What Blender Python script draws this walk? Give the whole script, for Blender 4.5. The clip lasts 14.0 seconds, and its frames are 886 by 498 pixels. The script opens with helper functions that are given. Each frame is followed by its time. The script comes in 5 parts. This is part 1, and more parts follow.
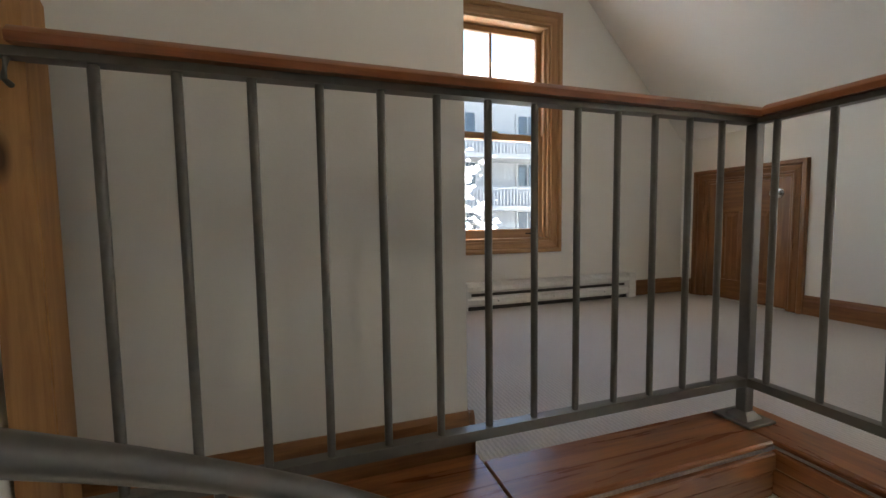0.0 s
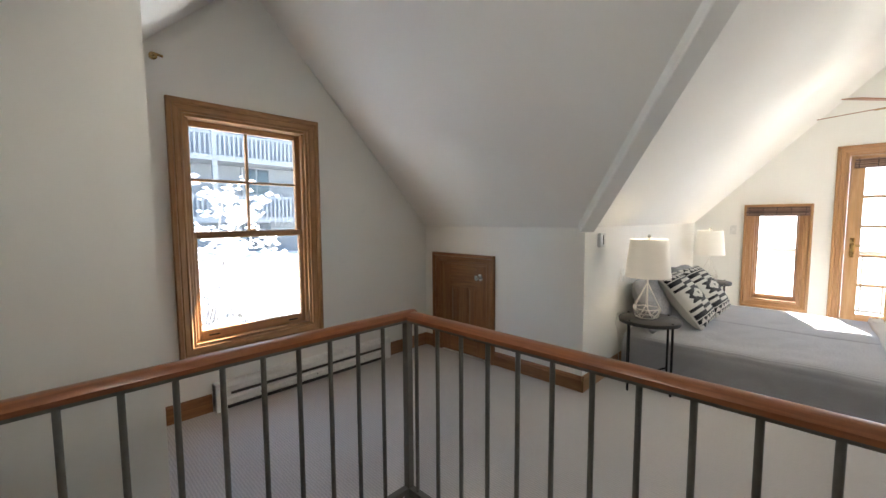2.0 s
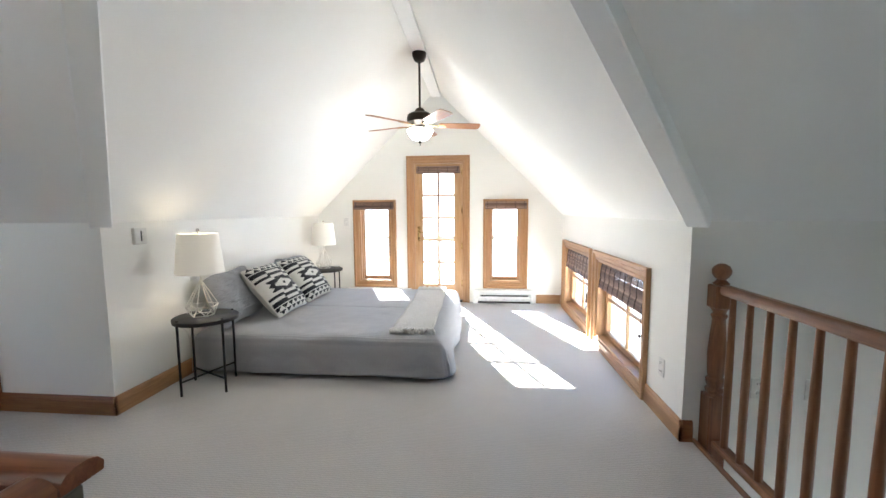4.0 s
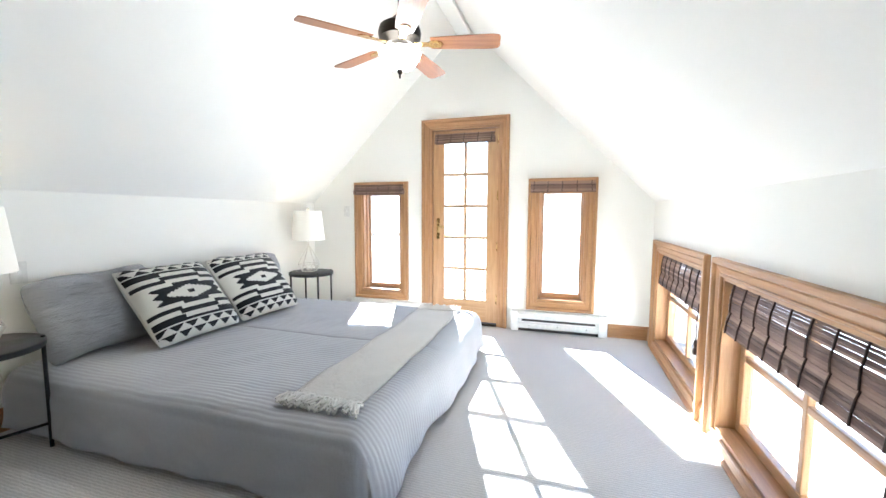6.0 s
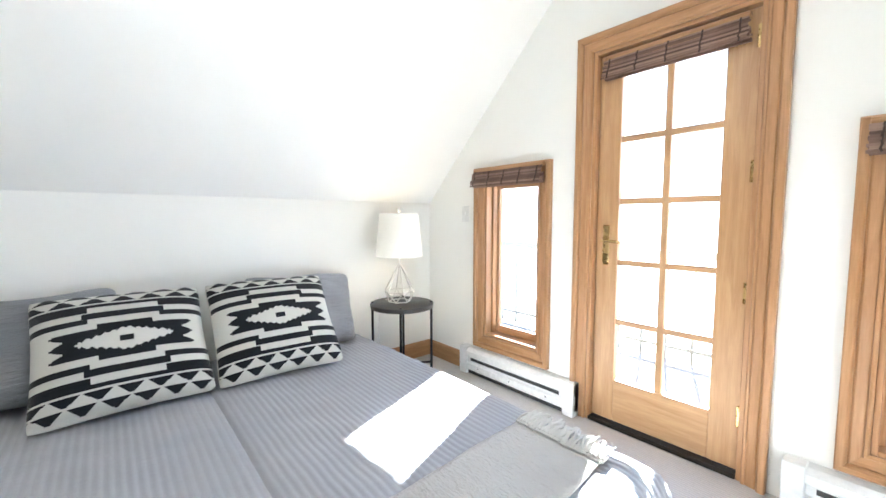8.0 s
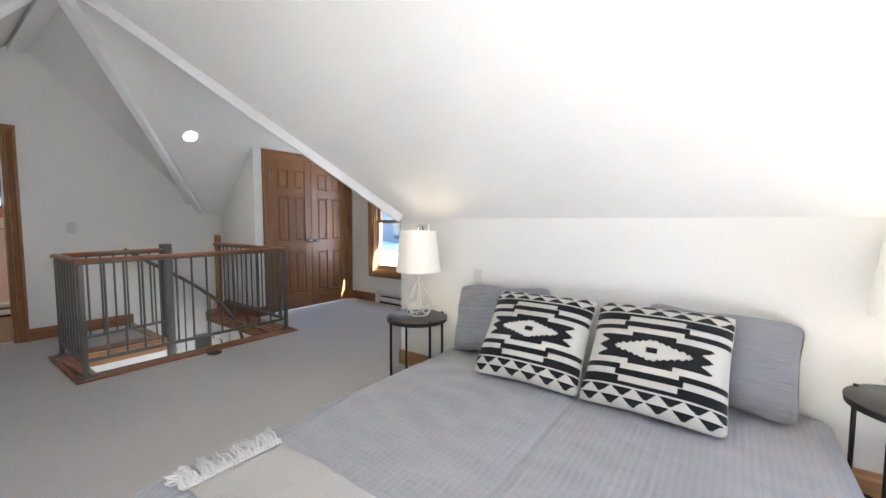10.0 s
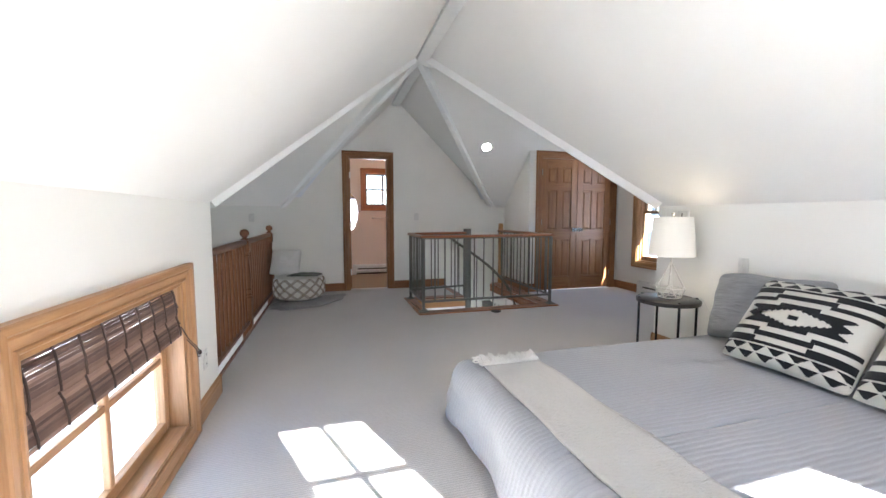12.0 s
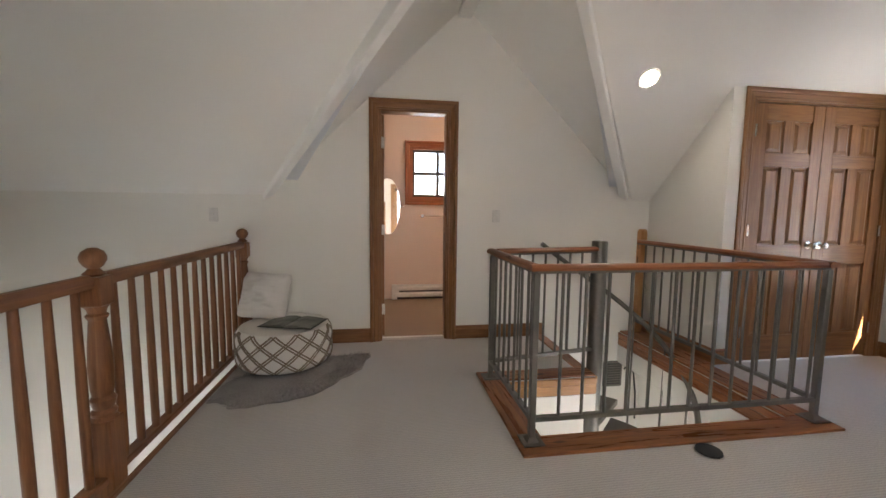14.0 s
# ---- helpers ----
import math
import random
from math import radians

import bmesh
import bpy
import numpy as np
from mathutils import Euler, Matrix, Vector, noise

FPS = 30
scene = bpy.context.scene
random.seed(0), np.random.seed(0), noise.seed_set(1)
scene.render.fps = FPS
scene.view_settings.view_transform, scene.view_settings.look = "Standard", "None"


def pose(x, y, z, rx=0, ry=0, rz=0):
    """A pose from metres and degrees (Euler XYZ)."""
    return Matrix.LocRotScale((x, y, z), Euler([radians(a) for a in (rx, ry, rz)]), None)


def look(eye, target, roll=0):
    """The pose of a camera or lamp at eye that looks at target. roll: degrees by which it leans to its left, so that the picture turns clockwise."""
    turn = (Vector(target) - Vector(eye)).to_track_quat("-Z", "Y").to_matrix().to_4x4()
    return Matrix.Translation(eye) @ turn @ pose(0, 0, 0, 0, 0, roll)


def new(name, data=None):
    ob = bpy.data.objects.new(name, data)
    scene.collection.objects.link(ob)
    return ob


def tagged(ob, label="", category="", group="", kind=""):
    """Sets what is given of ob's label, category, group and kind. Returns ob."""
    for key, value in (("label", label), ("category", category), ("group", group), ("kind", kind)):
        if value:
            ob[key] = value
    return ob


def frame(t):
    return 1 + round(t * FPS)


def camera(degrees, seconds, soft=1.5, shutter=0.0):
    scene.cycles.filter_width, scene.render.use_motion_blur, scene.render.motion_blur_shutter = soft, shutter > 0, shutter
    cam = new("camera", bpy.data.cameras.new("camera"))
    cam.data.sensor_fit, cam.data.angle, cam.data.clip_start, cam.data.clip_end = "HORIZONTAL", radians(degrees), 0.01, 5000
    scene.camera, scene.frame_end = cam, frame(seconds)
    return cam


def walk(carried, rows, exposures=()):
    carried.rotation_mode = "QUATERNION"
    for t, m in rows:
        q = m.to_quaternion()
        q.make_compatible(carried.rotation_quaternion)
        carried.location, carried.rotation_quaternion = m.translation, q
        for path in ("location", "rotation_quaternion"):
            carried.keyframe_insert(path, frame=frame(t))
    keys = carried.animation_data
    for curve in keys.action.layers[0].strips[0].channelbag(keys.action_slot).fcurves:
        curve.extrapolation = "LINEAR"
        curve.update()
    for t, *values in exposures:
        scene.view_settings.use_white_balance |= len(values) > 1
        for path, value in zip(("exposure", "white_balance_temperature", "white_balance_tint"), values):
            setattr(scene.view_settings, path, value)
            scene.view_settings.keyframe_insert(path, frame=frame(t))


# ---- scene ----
cam = camera(96.6, 14.0)
PATH = [
    (0, (-1.298, 0.912, 0.613), (-0.674, 2.807, 0.472), -0.8),
    (0.5, (-1.289, 0.905, 0.845), (-0.644, 2.794, 0.706), -0.2),
    (1, (-1.26, 0.831, 1.062), (-0.555, 2.698, 0.924), -0.4),
    (1.5, (-1.21, 0.689, 1.218), (-0.23, 2.427, 1.073), 0.3),
    (2, (-1.167, 0.464, 1.304), (0.263, 1.853, 1.148), -0.3),
    (2.5, (-1.103, 0.144, 1.291), (0.6, 1.182, 1.143), -0.3),
    (3, (-1.03, -0.076, 1.292), (0.849, 0.593, 1.136), -0.7),
    (3.5, (-0.872, -0.324, 1.304), (1.098, -0.035, 1.123), -0.5),
    (3.7, (-0.777, -0.436, 1.303), (1.205, -0.255, 1.11), -0.3),
    (5.8, (0.894, -1.013, 1.113), (2.831, -0.542, 0.946), -0.1),
    (6, (1.081, -1.001, 1.11), (2.982, -0.404, 0.935), 0.2),
    (6.5, (1.557, -0.98, 1.093), (3.362, -0.138, 0.916), 0.1),
    (7, (2.042, -0.95, 1.097), (3.747, 0.081, 0.918), 0.4),
    (7.2, (2.229, -0.921, 1.099), (3.874, 0.203, 0.927), 0.4),
    (9.3, (3.682, -0.605, 1.169), (3.585, 1.387, 1.025), -0.1),
    (9.5, (3.739, -0.61, 1.192), (3.298, 1.335, 1.039), 0.1),
    (10, (3.842, -0.717, 1.206), (2.658, 0.889, 1.065), 0.1),
    (10.5, (3.962, -0.807, 1.229), (2.388, 0.417, 1.076), -0.1),
    (11, (4.126, -0.932, 1.202), (2.382, 0.034, 1.048), 0.0),
    (11.5, (4.283, -0.98, 1.173), (2.425, -0.256, 1.018), 0.0),
    (12, (4.382, -1.003, 1.146), (2.465, -0.457, 0.978), -0.0),
    (12.5, (4.261, -0.973, 1.144), (2.316, -0.545, 0.962), 0.1),
    (13, (3.676, -0.882, 1.132), (1.717, -0.533, 0.931), 0.1),
    (13.5, (2.763, -0.772, 1.14), (0.797, -0.472, 0.929), 0.3),
    (14, (1.708, -0.698, 1.170), (-0.259, -0.402, 0.978), 0.6),
]
walk(cam, [(t, look(eye, target, roll)) for t, eye, target, roll in PATH],
     exposures=[(0, 4.36, 7100, 8), (1.0, 4.40, 7000, 8), (2.0, 4.44, 6550, 7), (3.0, 4.55, 6100, 5), (3.7, 4.57, 6050, 6), (5.8, 4.68, 5750, 4), (7.2, 4.68, 5750, 4),
                (9.3, 4.62, 5850, 7), (10.5, 4.66, 6050, 10), (12.0, 4.66, 6000, 9), (13.0, 4.68, 6300, 11), (13.5, 4.62, 6700, 12), (14.0, 4.56, 7100, 13)])

# ---- world and light ----
world = bpy.data.worlds.new("world")
scene.world = world
world.use_nodes = True
wnt = world.node_tree
sky = wnt.nodes.new("ShaderNodeTexSky")
sky.sky_type = 'NISHITA'
sky.sun_disc = False
sky.dust_density = 0.0             # clear mountain air
sky.altitude = 2500
SUN_DIR = Vector((-1.0, -0.387, -0.665)).normalized()      # the way the light travels
sky.sun_elevation = math.asin(-SUN_DIR.z)
sky.sun_rotation = math.atan2(-SUN_DIR.x, -SUN_DIR.y)
bg = wnt.nodes["Background"]
bg.inputs["Strength"].default_value = 0.06
wnt.links.new(sky.outputs[0], bg.inputs["Color"])
sun_data = bpy.data.lights.new("sun", 'SUN')
sun_data.energy, sun_data.angle, sun_data.color = 3.6, radians(0.5), (1.0, 0.96, 0.90)
sun = new("sun", sun_data)
sun.matrix_world = look((0, 0, 30), tuple(Vector((0, 0, 30)) + SUN_DIR))

# added fill lamp behind an unseen window, to brighten the open well
well_data = bpy.data.lights.new("well_window_light", 'AREA')
well_data.shape, well_data.size, well_data.size_y = 'RECTANGLE', 1.1, 1.0
well_data.energy, well_data.color = 0.30, (1.0, 0.94, 0.86)
well = new("well_window_light", well_data)
well.matrix_world = look((-0.05, -4.56, -1.7), (-0.05, 0.0, -1.2))


# ---- helpers of the scene ----
def part(name, bm, material, parent, label="", smooth=False, recalc=True):
    if recalc:
        bmesh.ops.recalc_face_normals(bm, faces=bm.faces)
    me = bpy.data.meshes.new(name)
    bm.to_mesh(me)
    bm.free()
    if smooth:
        for p in me.polygons:
            p.use_smooth = True
        me.set_sharp_from_angle(angle=radians(40))
    me.materials.append(material)
    ob = new(name, me)
    ob.parent = parent
    if label:
        ob["label"] = label
    return ob


def thing(name, m, label, category, group=""):
    ob = new(name)
    ob.empty_display_size = 0.1
    ob.matrix_world = m
    return tagged(ob, label, category, group)


def structure(ob, label="", category=""):
    return tagged(ob, label, category, kind="structure")


def box(bm, x0, x1, y0, y1, z0, z1, bevel=0.0, seg=1):
    g = bmesh.ops.create_cube(bm, size=1.0)
    for v in g["verts"]:
        v.co = Vector((x0 + (v.co.x + .5) * (x1 - x0), y0 + (v.co.y + .5) * (y1 - y0), z0 + (v.co.z + .5) * (z1 - z0)))
    if bevel:
        es = list({e for v in g["verts"] for e in v.link_edges})
        bmesh.ops.bevel(bm, geom=es, offset=bevel, segments=seg, affect='EDGES', profile=0.5)
    return bm


def boxed(*a, bevel=0.0, seg=1):
    return box(bmesh.new(), *a, bevel=bevel, seg=seg)


def ring(bm, c, r, seg, u, v):
    return [bm.verts.new(Vector(c) + r * (math.cos(2 * math.pi * i / seg) * u + math.sin(2 * math.pi * i / seg) * v)) for i in range(seg)]


def skin(bm, rings, cap=True):
    for a, b in zip(rings, rings[1:]):
        n = len(a)
        for i in range(n):
            bm.faces.new((a[i], a[(i + 1) % n], b[(i + 1) % n], b[i]))
    if cap:
        bm.faces.new(rings[0][::-1])
        bm.faces.new(rings[-1])


def tube(bm, pts, r, seg=10, closed=False):
    pts = [Vector(p) for p in pts]
    rings = []
    n = len(pts)
    for i, p in enumerate(pts):
        a = pts[max(i - 1, 0)] if not closed else pts[i - 1]
        b = pts[min(i + 1, n - 1)] if not closed else pts[(i + 1) % n]
        d = (b - a).normalized()
        ref = Vector((0, 0, 1)) if abs(d.z) < 0.9 else Vector((1, 0, 0))
        u = d.cross(ref).normalized()
        v = d.cross(u)
        rings.append(ring(bm, p, r, seg, u, v))
    if closed:
        skin(bm, rings + [rings[0]], cap=False)
    else:
        skin(bm, rings)
    return bm


def lathe(bm, profile, seg=20, c=(0, 0, 0), cap=True):
    """profile: (radius, height) from the bottom to the top."""
    rings = [ring(bm, (c[0], c[1], c[2] + z), max(r, 0.0005), seg, Vector((1, 0, 0)), Vector((0, 1, 0))) for r, z in profile]
    skin(bm, rings, cap)
    return bm


def prism(bm, base, off):
    """An outline of points and its copy moved by off, joined."""
    a = [bm.verts.new(Vector(p)) for p in base]
    b = [bm.verts.new(Vector(p) + Vector(off)) for p in base]
    n = len(a)
    bm.faces.new(a)
    bm.faces.new(b[::-1])
    for i in range(n):
        bm.faces.new((a[i], b[i], b[(i + 1) % n], a[(i + 1) % n]))
    return bm


def sweep(bm, path, outline, across, up):
    """An outline of (a, b) offsets carried along a path, with fixed directions for a and b."""
    rings = [[bm.verts.new(Vector(p) + a * Vector(across) + b * Vector(up)) for a, b in outline] for p in path]
    skin(bm, rings)
    return bm


# ---- materials ----
def mat(name, color, rough=0.6, metal=0.0, spec=0.5):
    m = bpy.data.materials.new(name)
    m.use_nodes = True
    b = m.node_tree.nodes["Principled BSDF"]
    b.inputs["Base Color"].default_value = (*color, 1)
    b.inputs["Roughness"].default_value = rough
    b.inputs["Metallic"].default_value = metal
    b.inputs["Specular IOR Level"].default_value = spec
    return m


def node(m, kind, **ins):
    n = m.node_tree.nodes.new(kind)
    for k, v in ins.items():
        n.inputs[k.replace("_", " ")].default_value = v
    return n


def coords(m, scale=(1, 1, 1)):
    tc = node(m, "ShaderNodeTexCoord")
    mp = node(m, "ShaderNodeMapping", Scale=scale)
    m.node_tree.links.new(tc.outputs["Object"], mp.inputs["Vector"])
    return mp.outputs["Vector"]


def noise_tex(m, vec, scale, detail=4.0, rough=0.55, dist=0.0):
    n = node(m, "ShaderNodeTexNoise", Scale=scale, Detail=detail, Roughness=rough, Distortion=dist)
    m.node_tree.links.new(vec, n.inputs["Vector"])
    return n.outputs["Fac"]


def ramp(m, fac, stops):
    r = m.node_tree.nodes.new("ShaderNodeValToRGB")
    e = r.color_ramp.elements
    while len(e) < len(stops):
        e.new(0.5)
    for el, (p, c) in zip(e, stops):
        el.position = p
        el.color = (*c, 1)
    m.node_tree.links.new(fac, r.inputs["Fac"])
    return r.outputs["Color"]


def mixed(m, fac, a, b, blend='MIX'):
    n = m.node_tree.nodes.new("ShaderNodeMix")
    n.data_type, n.blend_type = 'RGBA', blend
    for sock, val in ((n.inputs[0], fac), (n.inputs[6], a), (n.inputs[7], b)):
        if isinstance(val, (int, float)):
            sock.default_value = val
        elif isinstance(val, tuple):
            sock.default_value = (*val, 1)
        else:
            m.node_tree.links.new(val, sock)
    return n.outputs[2]


def to_base(m, col):
    m.node_tree.links.new(col, m.node_tree.nodes["Principled BSDF"].inputs["Base Color"])


def bump(m, height, strength=0.2, dist=0.01):
    b = node(m, "ShaderNodeBump", Strength=strength, Distance=dist)
    m.node_tree.links.new(height, b.inputs["Height"])
    m.node_tree.links.new(b.outputs["Normal"], m.node_tree.nodes["Principled BSDF"].inputs["Normal"])


def to_rough(m, fac, lo, hi):
    r = node(m, "ShaderNodeMapRange", To_Min=lo, To_Max=hi)
    m.node_tree.links.new(fac, r.inputs["Value"])
    m.node_tree.links.new(r.outputs["Result"], m.node_tree.nodes["Principled BSDF"].inputs["Roughness"])


def paint(name, color, rough=0.75):
    m = mat(name, color, rough, spec=0.25)
    v = coords(m)
    big = noise_tex(m, v, 0.9, 3)
    fine = noise_tex(m, v, 160, 3)
    dark = tuple(c * 0.955 for c in color)
    to_base(m, ramp(m, big, [(0.3, dark), (0.7, color)]))
    bump(m, fine, 0.10, 0.002)
    return m


def wood(name, light, dark, axis, rough=0.38, knots=False, scale=1.0):
    """Stained softwood with its grain along one axis."""
    m = mat(name, light, rough, spec=0.45)
    st = [14 * scale] * 3
    st["xyz".index(axis)] = 0.9 * scale
    v = coords(m, tuple(st))
    rnd = node(m, "ShaderNodeObjectInfo").outputs["Random"]
    add = node(m, "ShaderNodeVectorMath")
    mul = node(m, "ShaderNodeMath")
    mul.operation = 'MULTIPLY'
    mul.inputs[1].default_value = 37.0
    m.node_tree.links.new(rnd, mul.inputs[0])
    m.node_tree.links.new(v, add.inputs[0])
    m.node_tree.links.new(mul.outputs[0], add.inputs[1])
    v = add.outputs[0]
    grain = noise_tex(m, v, 2.2, 6, 0.6, 1.2)
    fine = noise_tex(m, v, 14, 3, 0.6)
    mid = tuple((a + b) / 2 for a, b in zip(light, dark))
    col = ramp(m, grain, [(0.30, dark), (0.48, mid), (0.62, light), (0.8, tuple(c * 1.08 for c in light))])
    col = mixed(m, 0.25, col, ramp(m, fine, [(0.35, dark), (0.65, light)]))
    if knots:
        vo = node(m, "ShaderNodeTexVoronoi", Scale=3.2)
        st2 = [3.0] * 3
        st2["xyz".index(axis)] = 1.1
        m.node_tree.links.new(coords(m, tuple(st2)), vo.inputs["Vector"])
        kn = ramp(m, vo.outputs["Distance"], [(0.06, (1, 1, 1)), (0.17, (0, 0, 0))])
        col = mixed(m, kn, col, tuple(c * 0.3 for c in dark))
    to_base(m, col)
    to_rough(m, grain, rough - 0.06, rough + 0.12)
    bump(m, fine, 0.08, 0.002)
    return m


WALL = paint("wall_paint", (0.86, 0.845, 0.795))
CEIL = paint("ceiling_paint", (0.88, 0.87, 0.835))
BEAM = paint("beam_paint", (0.87, 0.87, 0.85), 0.6)
PINK = paint("bath_paint", (0.78, 0.64, 0.55))
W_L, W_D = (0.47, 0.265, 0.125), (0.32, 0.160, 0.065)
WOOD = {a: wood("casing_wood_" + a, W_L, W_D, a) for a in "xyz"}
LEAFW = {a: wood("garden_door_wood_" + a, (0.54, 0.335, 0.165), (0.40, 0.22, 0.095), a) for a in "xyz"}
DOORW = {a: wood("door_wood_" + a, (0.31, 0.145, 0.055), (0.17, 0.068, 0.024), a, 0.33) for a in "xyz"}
RAILW = {a: wood("handrail_wood_" + a, (0.33, 0.12, 0.045), (0.16, 0.05, 0.02), a, 0.28) for a in "xyz"}
KNOTTY = {a: wood("knotty_wood_" + a, (0.36, 0.135, 0.045), (0.13, 0.042, 0.016), a, 0.26, True) for a in "xyz"}
POSTW = {a: wood("post_wood_" + a, (0.55, 0.29, 0.115), (0.36, 0.165, 0.058), a, 0.35, True) for a in "xyz"}


def carpet_material():
    m = mat("carpet", (0.5, 0.47, 0.43), 0.95, spec=0.1)
    v = coords(m)
    big = noise_tex(m, v, 1.3, 3)
    rows = node(m, "ShaderNodeTexWave", Scale=22.0, Distortion=3.5, Detail=3.0, Detail_Scale=2.5)
    rows.bands_direction = 'X'
    m.node_tree.links.new(v, rows.inputs["Vector"])
    fine = noise_tex(m, v, 260, 4, 0.7)
    base = ramp(m, big, [(0.3, (0.535, 0.507, 0.482)), (0.7, (0.60, 0.57, 0.543))])
    loops = mixed(m, 0.72, rows.outputs["Fac"], fine)
    col = mixed(m, 0.42, base, ramp(m, loops, [(0.25, (0.33, 0.313, 0.298)), (0.65, (0.69, 0.658, 0.63))]))
    to_base(m, col)
    bump(m, loops, 0.55, 0.008)
    return m


CARPET = carpet_material()


def brushed(name, color, rough, metal):
    m = mat(name, color, rough, metal)
    v = coords(m)
    n = noise_tex(m, v, 30, 4)
    to_base(m, ramp(m, n, [(0.3, tuple(c * 0.85 for c in color)), (0.7, color)]))
    to_rough(m, n, rough - 0.06, rough + 0.1)
    return m


STEEL = brushed("grey_painted_steel", (0.155, 0.145, 0.128), 0.34, 0.35)
BLACK = brushed("black_metal", (0.012, 0.012, 0.013), 0.45, 0.4)
BRONZE = brushed("dark_bronze", (0.035, 0.028, 0.022), 0.4, 0.8)
BRASS = brushed("brass", (0.55, 0.38, 0.16), 0.25, 1.0)
CHROME = brushed("satin_nickel", (0.62, 0.60, 0.56), 0.2, 1.0)
WHITE_ENAMEL = brushed("white_enamel", (0.80, 0.79, 0.76), 0.35, 0.0)
PLASTIC = brushed("white_plastic", (0.78, 0.77, 0.73), 0.4, 0.0)
DARKSLOT = mat("dark_slot", (0.05, 0.048, 0.045), 0.8)
TABLE_BLACK = brushed("black_stained_wood", (0.022, 0.02, 0.02), 0.42, 0.0)


def glass_material():
    """A thin clear pane: light passes straight through, with a mirror gloss that grows at a slant."""
    m = mat("window_glass", (1, 1, 1), 0.0)
    nt = m.node_tree
    clear = node(m, "ShaderNodeBsdfTransparent", Color=(0.94, 0.95, 0.95, 1))
    gloss = node(m, "ShaderNodeBsdfGlossy", Roughness=0.0)
    facing = node(m, "ShaderNodeLayerWeight", Blend=0.5)
    steep = node(m, "ShaderNodeMath")
    steep.operation = 'POWER'
    steep.inputs[1].default_value = 4.5
    nt.links.new(facing.outputs["Facing"], steep.inputs[0])
    fres = node(m, "ShaderNodeMath")
    fres.operation = 'MULTIPLY_ADD'
    fres.inputs[1].default_value, fres.inputs[2].default_value = 0.55, 0.03
    nt.links.new(steep.outputs[0], fres.inputs[0])
    mix = node(m, "ShaderNodeMixShader")
    nt.links.new(fres.outputs[0], mix.inputs[0])
    nt.links.new(clear.outputs[0], mix.inputs[1])
    nt.links.new(gloss.outputs[0], mix.inputs[2])
    nt.links.new(mix.outputs[0], nt.nodes["Material Output"].inputs["Surface"])
    nt.nodes.remove(nt.nodes["Principled BSDF"])
    return m


GLASS = glass_material()
MIRROR = mat("mirror", (0.92, 0.93, 0.92), 0.02, 1.0)


def glow(name, color, strength, base=(0.8, 0.8, 0.8)):
    m = mat(name, base, 0.6)
    b = m.node_tree.nodes["Principled BSDF"]
    b.inputs["Emission Color"].default_value = (*color, 1)
    b.inputs["Emission Strength"].default_value = strength
    return m


# ---- plan ----
XW, XE = -1.79, 4.90            # west wall with the bath door, east gable with the garden door
YN, YS = 1.72, -1.72            # knee walls of the bedroom
XD = 1.61                       # east knee wall of the cross gable
YG, YSG = 3.41, -4.40           # north and south gable walls
XC, YC = -0.932, 1.84            # closet: east face, south face
XR, H = -0.06, 2.925            # cross ridge, ridge height
SM = 0.988
ES = (H - (H - SM * YN)) / (XD - XR)
WS = 0.945
T = 0.14


def zm(y):
    return H - SM * abs(y)


def zd(x):
    return H - ES * (x - XR) if x > XR else H - WS * (XR - x)


YV = WS * (XR - XW) / SM        # where the west valleys meet the west wall


def wall(name, axis, pos, thick, ublocks, top, low, holes, material, label):
    """A wall in the plane axis = pos, thickened by thick: columns between the breaks, with openings."""
    bm = bmesh.new()
    us = sorted(set(ublocks) | {h[0] for h in holes} | {h[1] for h in holes})
    for u0, u1 in zip(us, us[1:]):
        mid = (u0 + u1) / 2
        cuts = sorted((h[2], h[3]) for h in holes if h[0] <= mid <= h[1])
        spans, z = [], low
        for a, b in cuts:
            spans.append((z, a))
            z = b
        spans.append((z, None))
        for a, b in spans:
            t0, t1 = (top(u0), top(u1)) if b is None else (b, b)
            if min(t0, t1) - a < 0.002 and b is not None:
                continue
            if axis == 'x':
                prism(bm, [(pos, u0, a), (pos, u1, a), (pos, u1, t1), (pos, u0, t0)], (thick, 0, 0))
            else:
                prism(bm, [(u0, pos, a), (u1, pos, a), (u1, pos, t1), (u0, pos, t0)], (0, thick, 0))
    bmesh.ops.remove_doubles(bm, verts=bm.verts, dist=0.0005)
    seen = {}
    for f in bm.faces:
        seen.setdefault(frozenset(f.verts), []).append(f)
    bmesh.ops.delete(bm, geom=[f for fs in seen.values() if len(fs) > 1 for f in fs], context='FACES_ONLY')
    return structure(part(name, bm, material, None), label, "wall")


LOW = -2.75                     # lower storey's floor
FD = (-0.375, 0.335, 0.0, 1.96)          # openings: from, to, bottom, top
LW = (0.66, 1.11, 0.29, 1.36)
RW = (-1.17, -0.73, 0.29, 1.36)
NW = (-0.49, 0.345, 0.465, 1.975)
S1 = (3.53, 4.66, 0.07, 0.82)
S2 = (2.165, 3.25, 0.07, 0.82)
BD = (-0.735, -0.135, 0.0, 2.03)
DD = (2.03, 3.285, 0.0, 2.02)
SD = (2.61, 3.20, 0.0, 0.885)
# bathroom window, widened behind the jamb by an unseen half for more light
BW = (-0.34, 0.98, 1.33, 1.98)
WW = (-0.60, 0.50, -2.2, -1.2)

